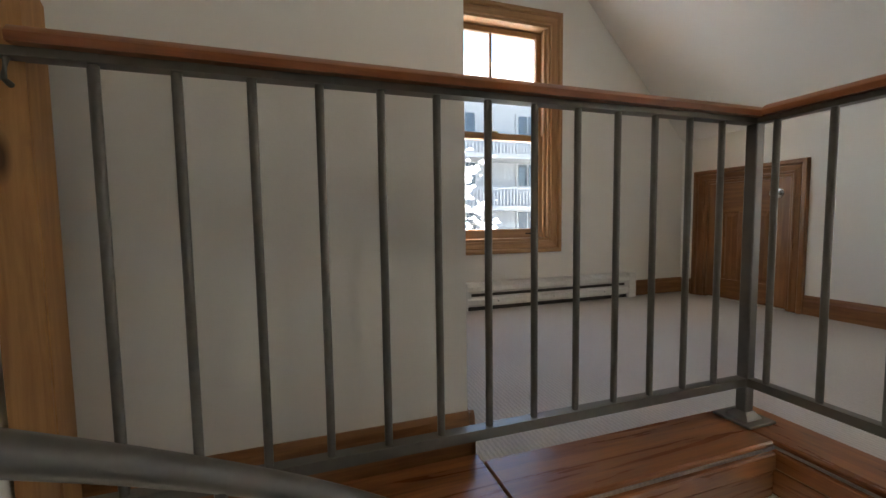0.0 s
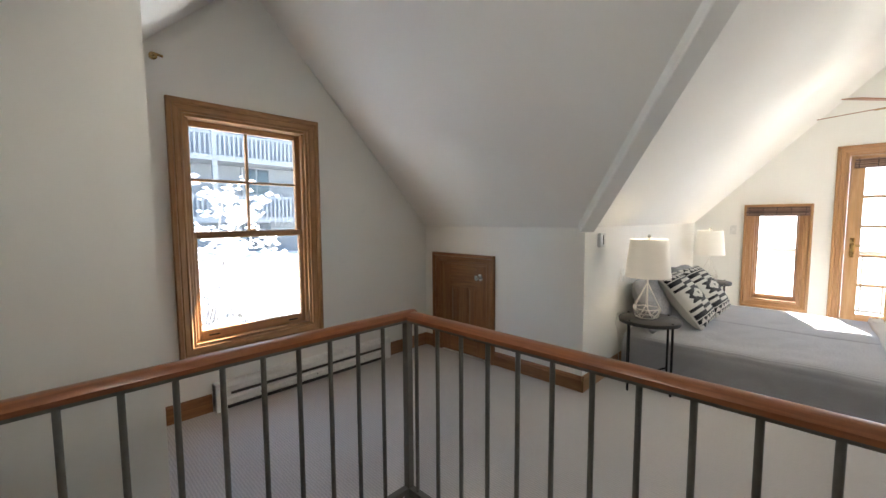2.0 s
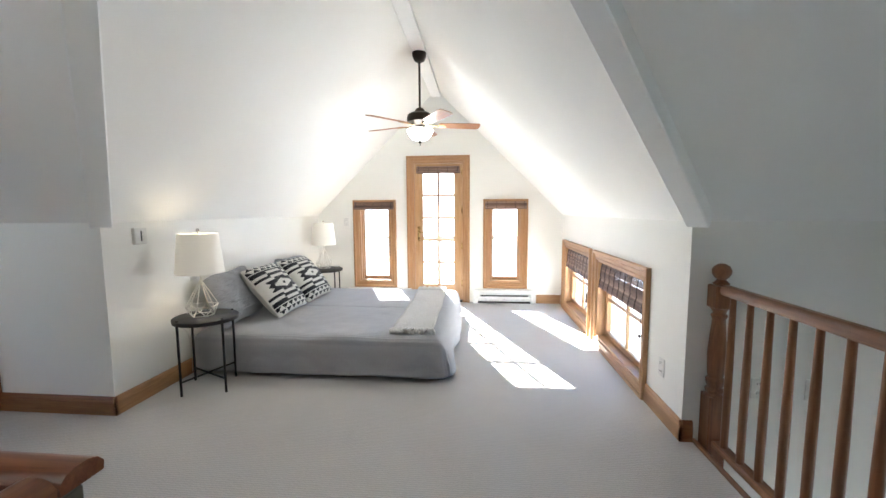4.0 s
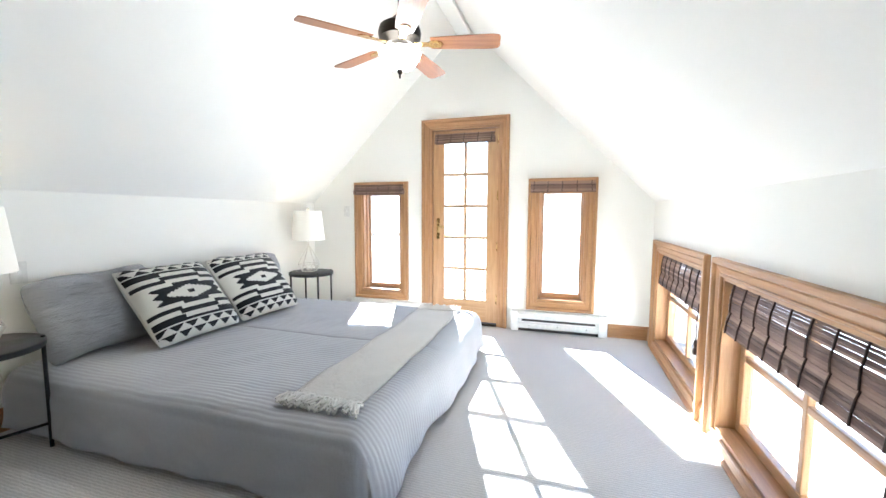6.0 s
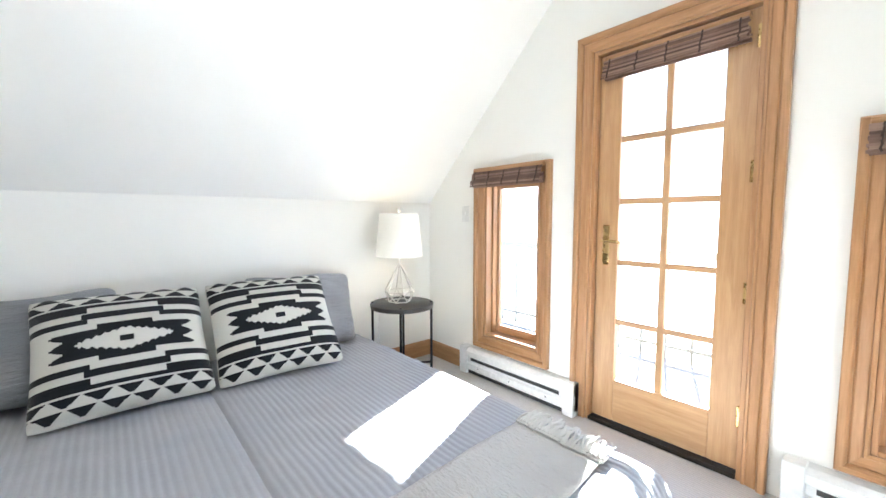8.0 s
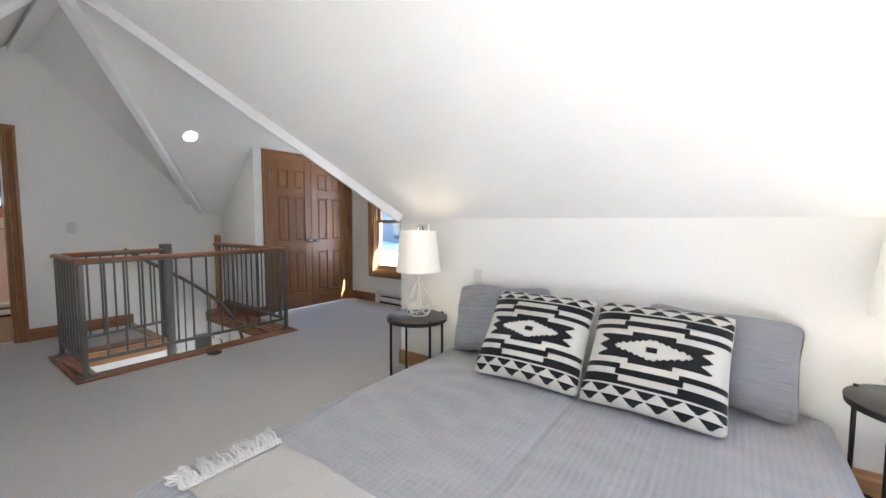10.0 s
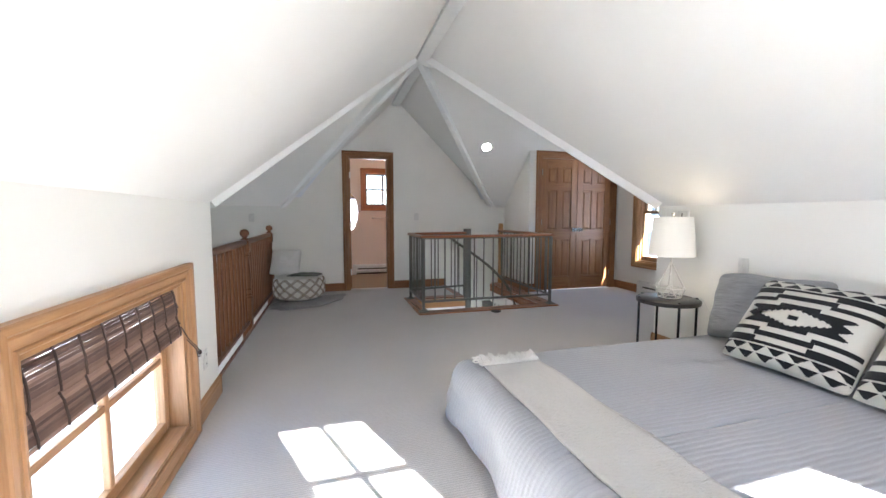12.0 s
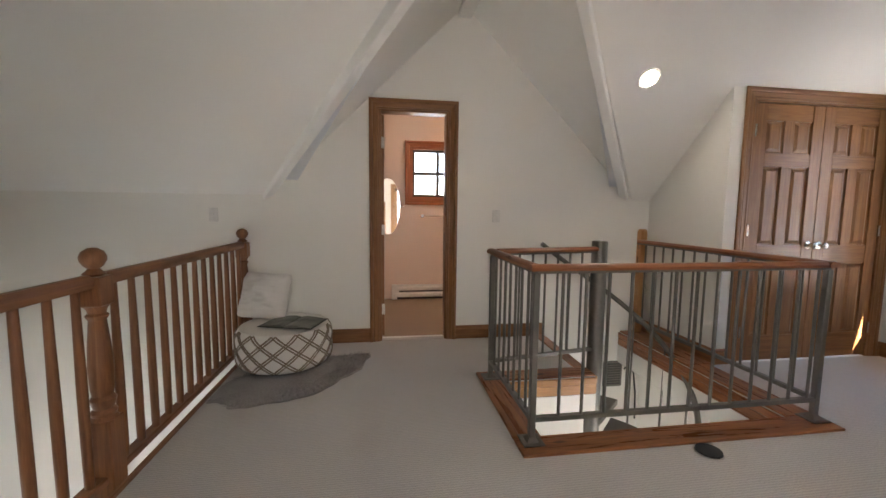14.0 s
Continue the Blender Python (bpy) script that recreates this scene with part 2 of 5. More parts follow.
wall("wall_east", 'x', XE, T, [YS - T, YS, 0, YN, YN + T], zm, -0.3, [FD, LW, RW], WALL, "cream painted gable wall with garden door and two windows")
wall("wall_north", 'y', YG, T, [XW, XR, XD, XD + T], zd, LOW, [NW], WALL, "cream painted north gable wall with a sash window")
wall("wall_knee_dormer", 'x', XD, T, [YN, YG], lambda u: zd(XD), -0.3, [SD], WALL, "cream painted low knee wall with an access door")
wall("wall_knee_north", 'y', YN, T, [XD + T, XE], lambda u: zm(YN), -0.3, [], WALL, "cream painted low wall behind the bed")
wall("wall_knee_south", 'y', YS, -T, [XD, XE], lambda u: zm(YS), -0.3, [S1, S2], WALL, "cream painted low wall with two small windows")
wall("wall_void_east", 'x', XD, T, [YSG, YS - T], lambda u: zd(XD), LOW, [], WALL, "cream painted wall of the open well")
wall("wall_south", 'y', YSG, -T, [XW, XR, XD, XD + T], zd, LOW, [WW], WALL, "cream painted south gable wall over the open well")
wall("wall_west", 'x', XW, -0.12, [YSG, -YV, 0, YV, YC], lambda y: max(zm(y), zd(XW)), LOW, [BD], WALL, "cream painted wall with the bathroom doorway")
wall("wall_closet_south", 'y', YC, 0.1, [XW, XC], zd, LOW, [], WALL, "cream painted closet side wall")
wall("wall_closet_east", 'x', XC, -0.1, [YC + 0.1, YG], lambda u: zd(XC), -0.3, [DD], WALL, "cream painted closet wall with double doors")


def ceiling(name, pts, label="cream painted sloping ceiling"):
    bm = bmesh.new()
    prism(bm, pts, (0, 0, 0.12))
    return structure(part(name, bm, CEIL, None), label, "ceiling")


C0 = (XR, 0, H)
for s, tag in ((1, "north"), (-1, "south")):
    ye = YG if s > 0 else YSG
    ceiling("ceiling_bedroom_" + tag, [C0, (XE + T, 0, H), (XE + T, s * YN, zm(YN)), (XD, s * YN, zm(YN))])
    ceiling("ceiling_dormer_east_" + tag, [C0, (XD, s * YN, zd(XD)), (XD, ye, zd(XD)), (XR, ye, H)])
    ceiling("ceiling_dormer_west_" + tag, [C0, (XW, s * YV, zd(XW)), (XW, ye, zd(XW)), (XR, ye, H)])
    ceiling("ceiling_stair_" + tag, [C0, (XW, s * YV, zm(YV)), (XW, 0, H)])


# white boxed beams under ridges and valleys
def beam(name, a, b, w, d, rise=0.06, shift=0.0):
    a, b = Vector(a), Vector(b)
    along = (b - a).normalized()
    side = along.cross(Vector((0, 0, 1))).normalized()
    up = side.cross(along)
    a, b = a + side * shift, b + side * shift
    bm = bmesh.new()
    sweep(bm, [a, b], [(-w / 2, -d), (w / 2, -d), (w / 2, rise), (-w / 2, rise)], side, up)
    bmesh.ops.bevel(bm, geom=[e for e in bm.edges if abs((e.verts[0].co - e.verts[1].co).length - (b - a).length) < 1e-4], offset=0.006, segments=1, affect='EDGES')
    return structure(part(name, bm, BEAM, None), "white painted boxed ceiling beam", "beam")


beam("beam_ridge_east", (XR + 0.02, 0, H), (XE, 0, H), 0.13, 0.10)
beam("beam_ridge_west", (XW, 0, H), (XR - 0.02, 0, H), 0.12, 0.105)
beam("beam_ridge_north", (XR, 0.02, H), (XR, YG, H), 0.12, 0.102)
beam("beam_ridge_south", (XR, YSG, H), (XR, -0.02, H), 0.12, 0.102)
for s, tag in ((1, "north"), (-1, "south")):
    beam("beam_valley_east_" + tag, (XR, 0, H), (XD, s * YN, zm(YN)), 0.11, 0.035, 0.10, 0.006 if s > 0 else 0.03)
    beam("beam_valley_west_" + tag, (XR + 0.09, 0, H - 0.01), (XW - 0.10, s * (YV + 0.098), zm(YV) - 0.070), 0.07, 0.04, 0.06, -0.075 if s > 0 else 0.012)

# unseen outer roof; its overhanging gables are added to shade the north window
ROOFM = paint("roof_snow", (0.8, 0.82, 0.85), 0.8)
OV, UP = 0.50, 0.125


def roof(name, pts):
    bm = bmesh.new()
    prism(bm, [(x, y, z + UP) for x, y, z in pts], (0, 0, 0.16))
    return structure(part(name, bm, ROOFM, None), "unseen snow-covered roof slope, overhang added for shade", "roof")


for s, tag in ((1, "north"), (-1, "south")):
    yg = (YG if s > 0 else -YSG) + T + OV
    yo, xo = s * (YN + 0.35), XD + 0.35
    roof("roof_bedroom_" + tag, [C0, (XE + T + OV, 0, H), (XE + T + OV, yo, zm(yo)), (xo, yo, zm(yo))])
    roof("roof_dormer_east_" + tag, [C0, (xo, yo, zd(xo)), (xo, s * yg, zd(xo)), (XR, s * yg, H)])
    roof("roof_dormer_west_" + tag, [C0, (XW - 0.3, s * YV, zd(XW - 0.3)), (XW - 0.3, s * yg, zd(XW - 0.3)), (XR, s * yg, H)])
    roof("roof_stair_" + tag, [C0, (XW - 0.12, s * YV, zm(YV)), (XW - 0.12, 0, H)])

# floor with the stair opening cut out of it
HX0, HX1, HY0, HY1, HYL = -0.83, -0.145, 0.10, 1.60, 0.80
YB = -1.775                       # edge of the floor at the wooden balustrade


def floor_cell(x, y):
    if x > XD:
        return YS < y < YN
    if y > YC and x < XC:
        return False
    if HY0 < y < HY1 and HX0 < x < HX1:
        return False
    if HYL < y < HY1 and x < HX0:
        return False
    return True


bm = bmesh.new()
xs = [XW, XC, HX0, HX1, XD, XE]
ys = [YB, YS, HY0, HYL, HY1, YN, YC, YG]
for x0, x1 in zip(xs, xs[1:]):
    for y0, y1 in zip(ys, ys[1:]):
        if floor_cell((x0 + x1) / 2, (y0 + y1) / 2):
            prism(bm, [(x0, y0, -0.26), (x1, y0, -0.26), (x1, y1, -0.26), (x0, y1, -0.26)], (0, 0, 0.26))
bmesh.ops.remove_doubles(bm, verts=bm.verts, dist=0.0005)
seen = {}
for f in bm.faces:
    seen.setdefault(frozenset(f.verts), []).append(f)
bmesh.ops.delete(bm, geom=[f for fs in seen.values() if len(fs) > 1 for f in fs], context='FACES_ONLY')
structure(part("floor", bm, CARPET, None), "beige looped wool carpet floor", "floor")

# lower storey and bathroom shells
LOWER_FLOOR = paint("lower_floor", (0.26, 0.25, 0.23), 0.8)
structure(part("floor_lower", boxed(XW - 1.2, XE, YSG, YG, LOW - 0.1, LOW), LOWER_FLOOR, None), "grey carpet of the storey below", "floor")
# unseen opening added in this wall to let daylight into the lower storey
wall("wall_lower_east", 'x', 2.9, 0.1, [YSG, YG], lambda u: -0.262, LOW, [(-1.6, -1.25, -2.0, -1.4)], WALL, "white wall of the storey below with an unseen opening added for light")

GROUT = paint("bath_grout", (0.36, 0.27, 0.19), 0.8)
BX, BY0, BY1 = -3.5, -1.35, 1.35
wall("wall_bath_west", 'x', BX, -T, [BY0, BY1], lambda u: 2.45, -0.3, [BW], PINK, "pale peach bathroom wall with a widened window")
wall("wall_bath_south", 'y', BY0, -T, [BX, XW - 0.12], lambda u: 2.45, -0.3, [], PINK, "pale peach bathroom wall")
wall("wall_bath_north", 'y', BY1, T, [BX, XW - 0.12], lambda u: 2.45, -0.3, [], PINK, "pale peach bathroom wall")
structure(part("wall_bath_lining", box(boxed(XW - 0.128, XW - 0.122, BY0, BD[0] - 0.09, 0, 2.45), XW - 0.128, XW - 0.122, BD[1] + 0.09, BY1, 0, 2.45), PINK, None), "pale peach paint on the bathroom side", "wall")
structure(part("ceiling_bath", boxed(BX, XW - 0.12, BY0, BY1, 2.45, 2.55), PINK, None), "pale peach bathroom ceiling", "ceiling")
bath_floor = structure(part("floor_bath", boxed(BX, XW - 0.001, BY0, BY1, -0.2, -0.006), GROUT, None), "tan tiled bathroom floor", "floor")


# ---- fixed fittings in walls ----
def on_east(y): return pose(XE, y, 0, 0, 0, -90)
def on_north(x): return pose(x, YG, 0, 0, 0, 0)
def on_south(x): return pose(x, YS, 0, 0, 0, 180)
def on_west(y, x=XW): return pose(x, y, 0, 0, 0, 90)
def on_dormer(y): return pose(XD, y, 0, 0, 0, -90)


CASE = [(0.0, 0.0), (0.0, 0.011), (0.006, 0.017), (0.013, 0.017), (0.016, 0.011), (0.022, 0.012), (0.046, 0.020), (0.052, 0.016), (0.056, 0.026), (0.062, 0.033), (0.080, 0.033), (0.085, 0.028), (0.085, 0.0)]


def mitred(a, b, prof, across, up, m0, m1):
    """A moulding from a to b whose ends (m0, m1 = 1) are cut at 45 degrees."""
    a, b, across, up = Vector(a), Vector(b), Vector(across), Vector(up)
    d = (b - a).normalized()
    bm = bmesh.new()
    skin(bm, [[bm.verts.new(a - d * u * m0 + across * u + up * v) for u, v in prof], [bm.verts.new(b + d * u * m1 + across * u + up * v) for u, v in prof]])
    return bm


def casing(parent, x0, x1, z0, z1, bottom=True, tone=None, thin=1.0):
    """Moulded boards with mitred corners round an opening, in the wall's own frame (room at -y)."""
    tone = tone or WOOD
    prof = [(a, b * thin) for a, b in CASE]
    up, m = (0, -1, 0), 1 if bottom else 0
    part("casing_side", mitred((x0, 0, z0), (x0, 0, z1), prof, (-1, 0, 0), up, m, 1), tone['z'], parent)
    part("casing_side", mitred((x1, 0, z0), (x1, 0, z1), prof, (1, 0, 0), up, m, 1), tone['z'], parent)
    part("casing_head", mitred((x0, 0, z1), (x1, 0, z1), prof, (0, 0, 1), up, 1, 1), tone['x'], parent)
    if bottom:
        part("casing_sill", mitred((x0, 0, z0), (x1, 0, z0), prof, (0, 0, -1), up, 1, 1), tone['x'], parent)


def jambs(parent, x0, x1, z0, z1, depth, t=0.018, bottom=True, tone=None):
    tone = tone or WOOD
    part("jamb", boxed(x0, x0 + t, -0.004, depth, z0, z1, bevel=0.002), tone['z'], parent)
    part("jamb", boxed(x1 - t, x1, -0.004, depth, z0, z1, bevel=0.002), tone['z'], parent)
    part("jamb_head", boxed(x0 + t, x1 - t, -0.003, depth, z1 - t, z1, bevel=0.002), tone['x'], parent)
    if bottom:
        part("stool", boxed(x0 + t, x1 - t, -0.003, depth, z0, z0 + t, bevel=0.002), tone['x'], parent)


def sash(parent, x0, x1, z0, z1, y, w, wb, nx, nz, thick=0.035, tone=None, bar=0.018):
    """A sash with its rails, stiles, glazing bars and a pane each."""
    tone = tone or WOOD
    fr = part("sash", boxed(x0, x0 + w, y, y + thick, z0, z1, bevel=0.003), tone['z'], parent)
    part("stile", boxed(x1 - w, x1, y, y + thick, z0, z1, bevel=0.003), tone['z'], fr)
    part("rail", boxed(x0 + w, x1 - w, y + 0.001, y + thick - 0.001, z0, z0 + wb, bevel=0.003), tone['x'], fr)
    part("rail", boxed(x0 + w, x1 - w, y + 0.001, y + thick - 0.001, z1 - w, z1, bevel=0.003), tone['x'], fr)
    gx = [x0 + w + (x1 - x0 - 2 * w) * i / nx for i in range(nx + 1)]
    gz = [z0 + wb + (z1 - w - z0 - wb) * i / nz for i in range(nz + 1)]
    for x in gx[1:-1]:
        part("glazing_bar", boxed(x - bar / 2, x + bar / 2, y + 0.004, y + thick - 0.004, z0 + wb, z1 - w, bevel=0.003), tone['z'], fr)
    for z in gz[1:-1]:
        part("glazing_bar", boxed(x0 + w, x1 - w, y + 0.006, y + thick - 0.006, z - bar / 2, z + bar / 2, bevel=0.003), tone['x'], fr)
    for a, b in zip(gx, gx[1:]):
        for c, d in zip(gz, gz[1:]):
            p = part("pane", boxed(a - 0.002, b + 0.002, y + thick / 2 - 0.002, y + thick / 2 + 0.002, c - 0.002, d + 0.002), GLASS, fr)
            p.visible_shadow = False
    return fr


def window_east(name, o):
    c, hw = (o[0] + o[1]) / 2, (o[1] - o[0]) / 2
    w = structure(thing(name, on_east(c), "", ""), "narrow fixed window with stained wood casing", "window")
    casing(w, -hw, hw, o[2], o[3])
    jambs(w, -hw, hw, o[2], o[3], T)
    part("stop", sweep(bmesh.new(), [(-hw + 0.018, 0.05, o[2] + 0.02), (-hw + 0.018, 0.05, o[3] - 0.02)], [(0, 0), (0.014, 0), (0.02, 0.03), (0, 0.03)], (1, 0, 0), (0, 1, 0)), WOOD['z'], w)
    part("stop", sweep(bmesh.new(), [(hw - 0.018, 0.05, o[2] + 0.02), (hw - 0.018, 0.05, o[3] - 0.02)], [(0, 0), (0.014, 0), (0.02, 0.03), (0, 0.03)], (-1, 0, 0), (0, 1, 0)), WOOD['z'], w)
    sash(w, -hw + 0.019, hw - 0.019, o[2] + 0.019, o[3] - 0.019, 0.085, 0.035, 0.05, 1, 1)
    return w


window_east("window_1", LW)
window_east("window_2", RW)

# sash window of the north gable
c, hw = (NW[0] + NW[1]) / 2, (NW[1] - NW[0]) / 2
w = structure(thing("window_3", on_north(c), "", ""), "stained wood double-hung window with divided upper sash", "window")
casing(w, -hw, hw, NW[2], NW[3])
jambs(w, -hw, hw, NW[2], NW[3], T + 0.01)
zmid = 1.20
for sx in (-1, 1):
    part("parting_strip", boxed(min(sx * (hw - 0.018), sx * (hw - 0.04)), max(sx * (hw - 0.018), sx * (hw - 0.04)), 0.02, 0.04, NW[2] + 0.02, NW[3] - 0.02, bevel=0.003), WOOD['z'], w)
lower = sash(w, -hw + 0.02, hw - 0.02, NW[2] + 0.02, zmid + 0.02, 0.045, 0.045, 0.065, 1, 1)
upper = sash(w, -hw + 0.02, hw - 0.02, zmid - 0.02, NW[3] - 0.02, 0.09, 0.04, 0.04, 2, 2)
for sx in (-0.28, 0.28):
    part("sash_lift", boxed(sx - 0.035, sx + 0.035, 0.036, 0.047, NW[2] + 0.045, NW[2] + 0.055, bevel=0.003), BRONZE, w, "dark bronze sash lift")
part("sash_lock", boxed(-0.03, 0.03, 0.045, 0.075, zmid + 0.02, zmid + 0.035, bevel=0.004), BRASS, w, "brass sash lock")


def window_low(name, o):
    c, hw = (o[0] + o[1]) / 2, (o[1] - o[0]) / 2
    w = structure(thing(name, on_south(c), "", ""), "low stained wood window just above the floor", "window")
    casing(w, -hw, hw, o[2], o[3])
    jambs(w, -hw, hw, o[2], o[3], T)
    fr = sash(w, -hw + 0.019, hw - 0.019, o[2] + 0.019, o[3] - 0.019, 0.078, 0.045, 0.05, 2, 2, bar=0.03)
    return w


window_low("window_4", S1)
window_low("window_5", S2)

# unseen window added low in the wall of the open well, for the fill lamp
c, hw = (WW[0] + WW[1]) / 2, (WW[1] - WW[0]) / 2
w = structure(thing("unseen_well_window", pose(c, YSG, 0, 0, 0, 180), "", ""), "unseen stained wood window added to light the storey below", "window")
casing(w, -hw, hw, WW[2], WW[3])
jambs(w, -hw, hw, WW[2], WW[3], T)
sash(w, -hw + 0.019, hw - 0.019, WW[2] + 0.019, WW[3] - 0.019, 0.06, 0.045, 0.06, 2, 1)

# garden door
c, hw = (FD[0] + FD[1]) / 2, (FD[1] - FD[0]) / 2
d = structure(thing("door_1", on_east(c), "", ""), "stained wood garden door with ten glass panes", "door")
casing(d, -hw, hw, 0, FD[3], bottom=False)
jambs(d, -hw, hw, 0, FD[3], T, bottom=False)
part("threshold", boxed(-hw + 0.018, hw - 0.018, -0.01, T, 0, 0.022, bevel=0.004), BRONZE, d, "dark bronze threshold")
LX = hw - 0.021
leaf = part("leaf", boxed(-LX, -LX + 0.115, 0.03, 0.072, 0.026, FD[3] - 0.021, bevel=0.003), LEAFW['z'], d)
part("stile", boxed(LX - 0.115, LX, 0.03, 0.072, 0.026, FD[3] - 0.021, bevel=0.003), LEAFW['z'], leaf)
part("rail", boxed(-LX + 0.115, LX - 0.115, 0.031, 0.071, 0.026, 0.25, bevel=0.003), LEAFW['x'], leaf)
part("rail", boxed(-LX + 0.115, LX - 0.115, 0.031, 0.071, FD[3] - 0.14, FD[3] - 0.021, bevel=0.003), LEAFW['x'], leaf)
gx = [-LX + 0.115, 0, LX - 0.115]
gz = [0.25 + (FD[3] - 0.14 - 0.25) * i / 5 for i in range(6)]
part("glazing_bar", boxed(-0.015, 0.015, 0.036, 0.066, 0.25, FD[3] - 0.14, bevel=0.003), LEAFW['z'], leaf)
for z in gz[1:-1]:
    part("glazing_bar", boxed(gx[0], gx[2], 0.037, 0.065, z - 0.015, z + 0.015, bevel=0.003), LEAFW['x'], leaf)
for a, b in zip(gx, gx[1:]):
    for e, f in zip(gz, gz[1:]):
        part("pane", boxed(a - 0.002, b + 0.002, 0.049, 0.053, e - 0.002, f + 0.002), GLASS, leaf).visible_shadow = False
hx = -LX + 0.055
plate = part("handle_plate", boxed(hx - 0.018, hx + 0.018, 0.022, 0.031, 0.86, 1.07, bevel=0.004), BRASS, leaf, "aged brass lever handle")
bm = tube(bmesh.new(), [(hx, 0.022, 0.99), (hx, -0.022, 0.99), (hx + 0.03, -0.028, 0.99), (hx + 0.10, -0.026, 0.985)], 0.008)
part("lever", bm, BRASS, leaf, smooth=True)
for z in (0.22, 0.75, 1.25, 1.78):
    part("hinge", boxed(LX - 0.012, LX + 0.012, 0.016, 0.032, z, z + 0.09, bevel=0.003), BRASS, d)


def raised_panel(bm, x0, x1, z0, z1, y):
    """A fielded panel whose middle stands out towards -y."""
    prof = [(0.0, 0.012), (0.012, 0.014), (0.035, 0.003), (0.04, 0.003)]
    loops = [[bm.verts.new((x, y + b, z)) for x, z in ((x0 + a, z0 + a), (x1 - a, z0 + a), (x1 - a, z1 - a), (x0 + a, z1 - a))] for a, b in prof]
    for p, q in zip(loops, loops[1:]):
        for i in range(4):
            bm.faces.new((p[i], p[(i + 1) % 4], q[(i + 1) % 4], q[i]))
    bm.faces.new(loops[-1])
    bm.faces.new([bm.verts.new((x, y + 0.02, z)) for x, z in ((x0, z0), (x1, z0), (x1, z1), (x0, z1))])


def panel_leaf(parent, name, x0, x1, z0, z1, y, cols, rows, stile=0.1, tone=None):
    """rows: heights of the rails and panels from the bottom: rail, panel, rail, panel ... rail."""
    tone = tone or DOORW
    leaf = part(name, boxed(x0, x0 + stile, y, y + 0.035, z0, z1, bevel=0.002), tone['z'], parent)
    part("stile", boxed(x1 - stile, x1, y, y + 0.035, z0, z1, bevel=0.002), tone['z'], leaf)
    wid = (x1 - x0 - 2 * stile - (cols - 1) * stile * 0.9) / cols
    z = z0
    for i, hgt in enumerate(rows):
        if i % 2 == 0:
            part("rail", boxed(x0 + stile, x1 - stile, y + 0.0015, y + 0.0335, z, z + hgt, bevel=0.002), tone['x'], leaf)
        else:
            for k in range(cols):
                a = x0 + stile + k * (wid + stile * 0.9)
                bm = bmesh.new()
                raised_panel(bm, a, a + wid, z, z + hgt, y)
                part("panel", bm, tone['z'], leaf, recalc=True)
                if k < cols - 1:
                    part("mullion", boxed(a + wid, a + wid + stile * 0.9, y + 0.001, y + 0.034, z, z + hgt, bevel=0.002), tone['z'], leaf)
        z += hgt
    return leaf


def knob(parent, x, y, z, material=None, r=0.027):
    bm = lathe(bmesh.new(), [(r * 1.15, 0), (r * 1.15, 0.006), (r * 0.45, 0.01), (r * 0.42, 0.03), (r * 0.8, 0.036), (r, 0.05), (r * 0.9, 0.062), (r * 0.5, 0.069), (0.001, 0.07)], 18)
    bmesh.ops.rotate(bm, verts=bm.verts, cent=(0, 0, 0), matrix=Matrix.Rotation(radians(90), 3, 'X'))
    bmesh.ops.translate(bm, verts=bm.verts, vec=(x, y, z))
    return part("knob", bm, material or CHROME, parent, "polished metal knob", smooth=True)


# closet double doors
c, hw = (DD[0] + DD[1]) / 2, (DD[1] - DD[0]) / 2
d = structure(thing("door_2", on_west(c, XC), "", ""), "closed pair of six-panel stained wood closet doors", "door")
casing(d, -hw, hw, 0, DD[3], bottom=False, tone=DOORW, thin=0.45)
jambs(d, -hw, hw, 0, DD[3], 0.1, bottom=False, tone=DOORW)
zt = DD[3] - 0.022
rows = [0.20, 0.57, 0.15, 0.60, 0.10, 0.24]
rows.append(zt - 0.012 - sum(rows))
la = panel_leaf(d, "leaf", -hw + 0.02, -0.002, 0.012, zt, 0.006, 2, rows)
lb = panel_leaf(d, "leaf", 0.002, hw - 0.02, 0.012, zt, 0.006, 2, rows)
knob(la, -0.05, 0.006, 0.93)
knob(lb, 0.05, 0.006, 0.93)
for sx in (-1, 1):
    for z in (0.2, 1.0, 1.75):
        part("hinge", boxed(sx * (hw - 0.02) - 0.008, sx * (hw - 0.02) + 0.008, -0.006, 0.008, z, z + 0.09, bevel=0.002), CHROME, d)

# access door in the knee wall
c, hw = (SD[0] + SD[1]) / 2, (SD[1] - SD[0]) / 2
d = structure(thing("door_3", on_dormer(c), "", ""), "small stained wood access door with two tall panels", "door")
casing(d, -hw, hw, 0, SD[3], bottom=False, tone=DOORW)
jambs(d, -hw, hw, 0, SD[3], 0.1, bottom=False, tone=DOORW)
leaf = panel_leaf(d, "leaf", -hw + 0.02, hw - 0.02, 0.012, SD[3] - 0.02, 0.006, 2, [0.14, 0.50, SD[3] - 0.032 - 0.64], stile=0.11)
knob(leaf, hw - 0.085, 0.006, SD[3] - 0.12)
part("backing", boxed(-hw + 0.02, hw - 0.02, 0.05, 0.1, 0.0, SD[3] - 0.018), DOORW['z'], d)

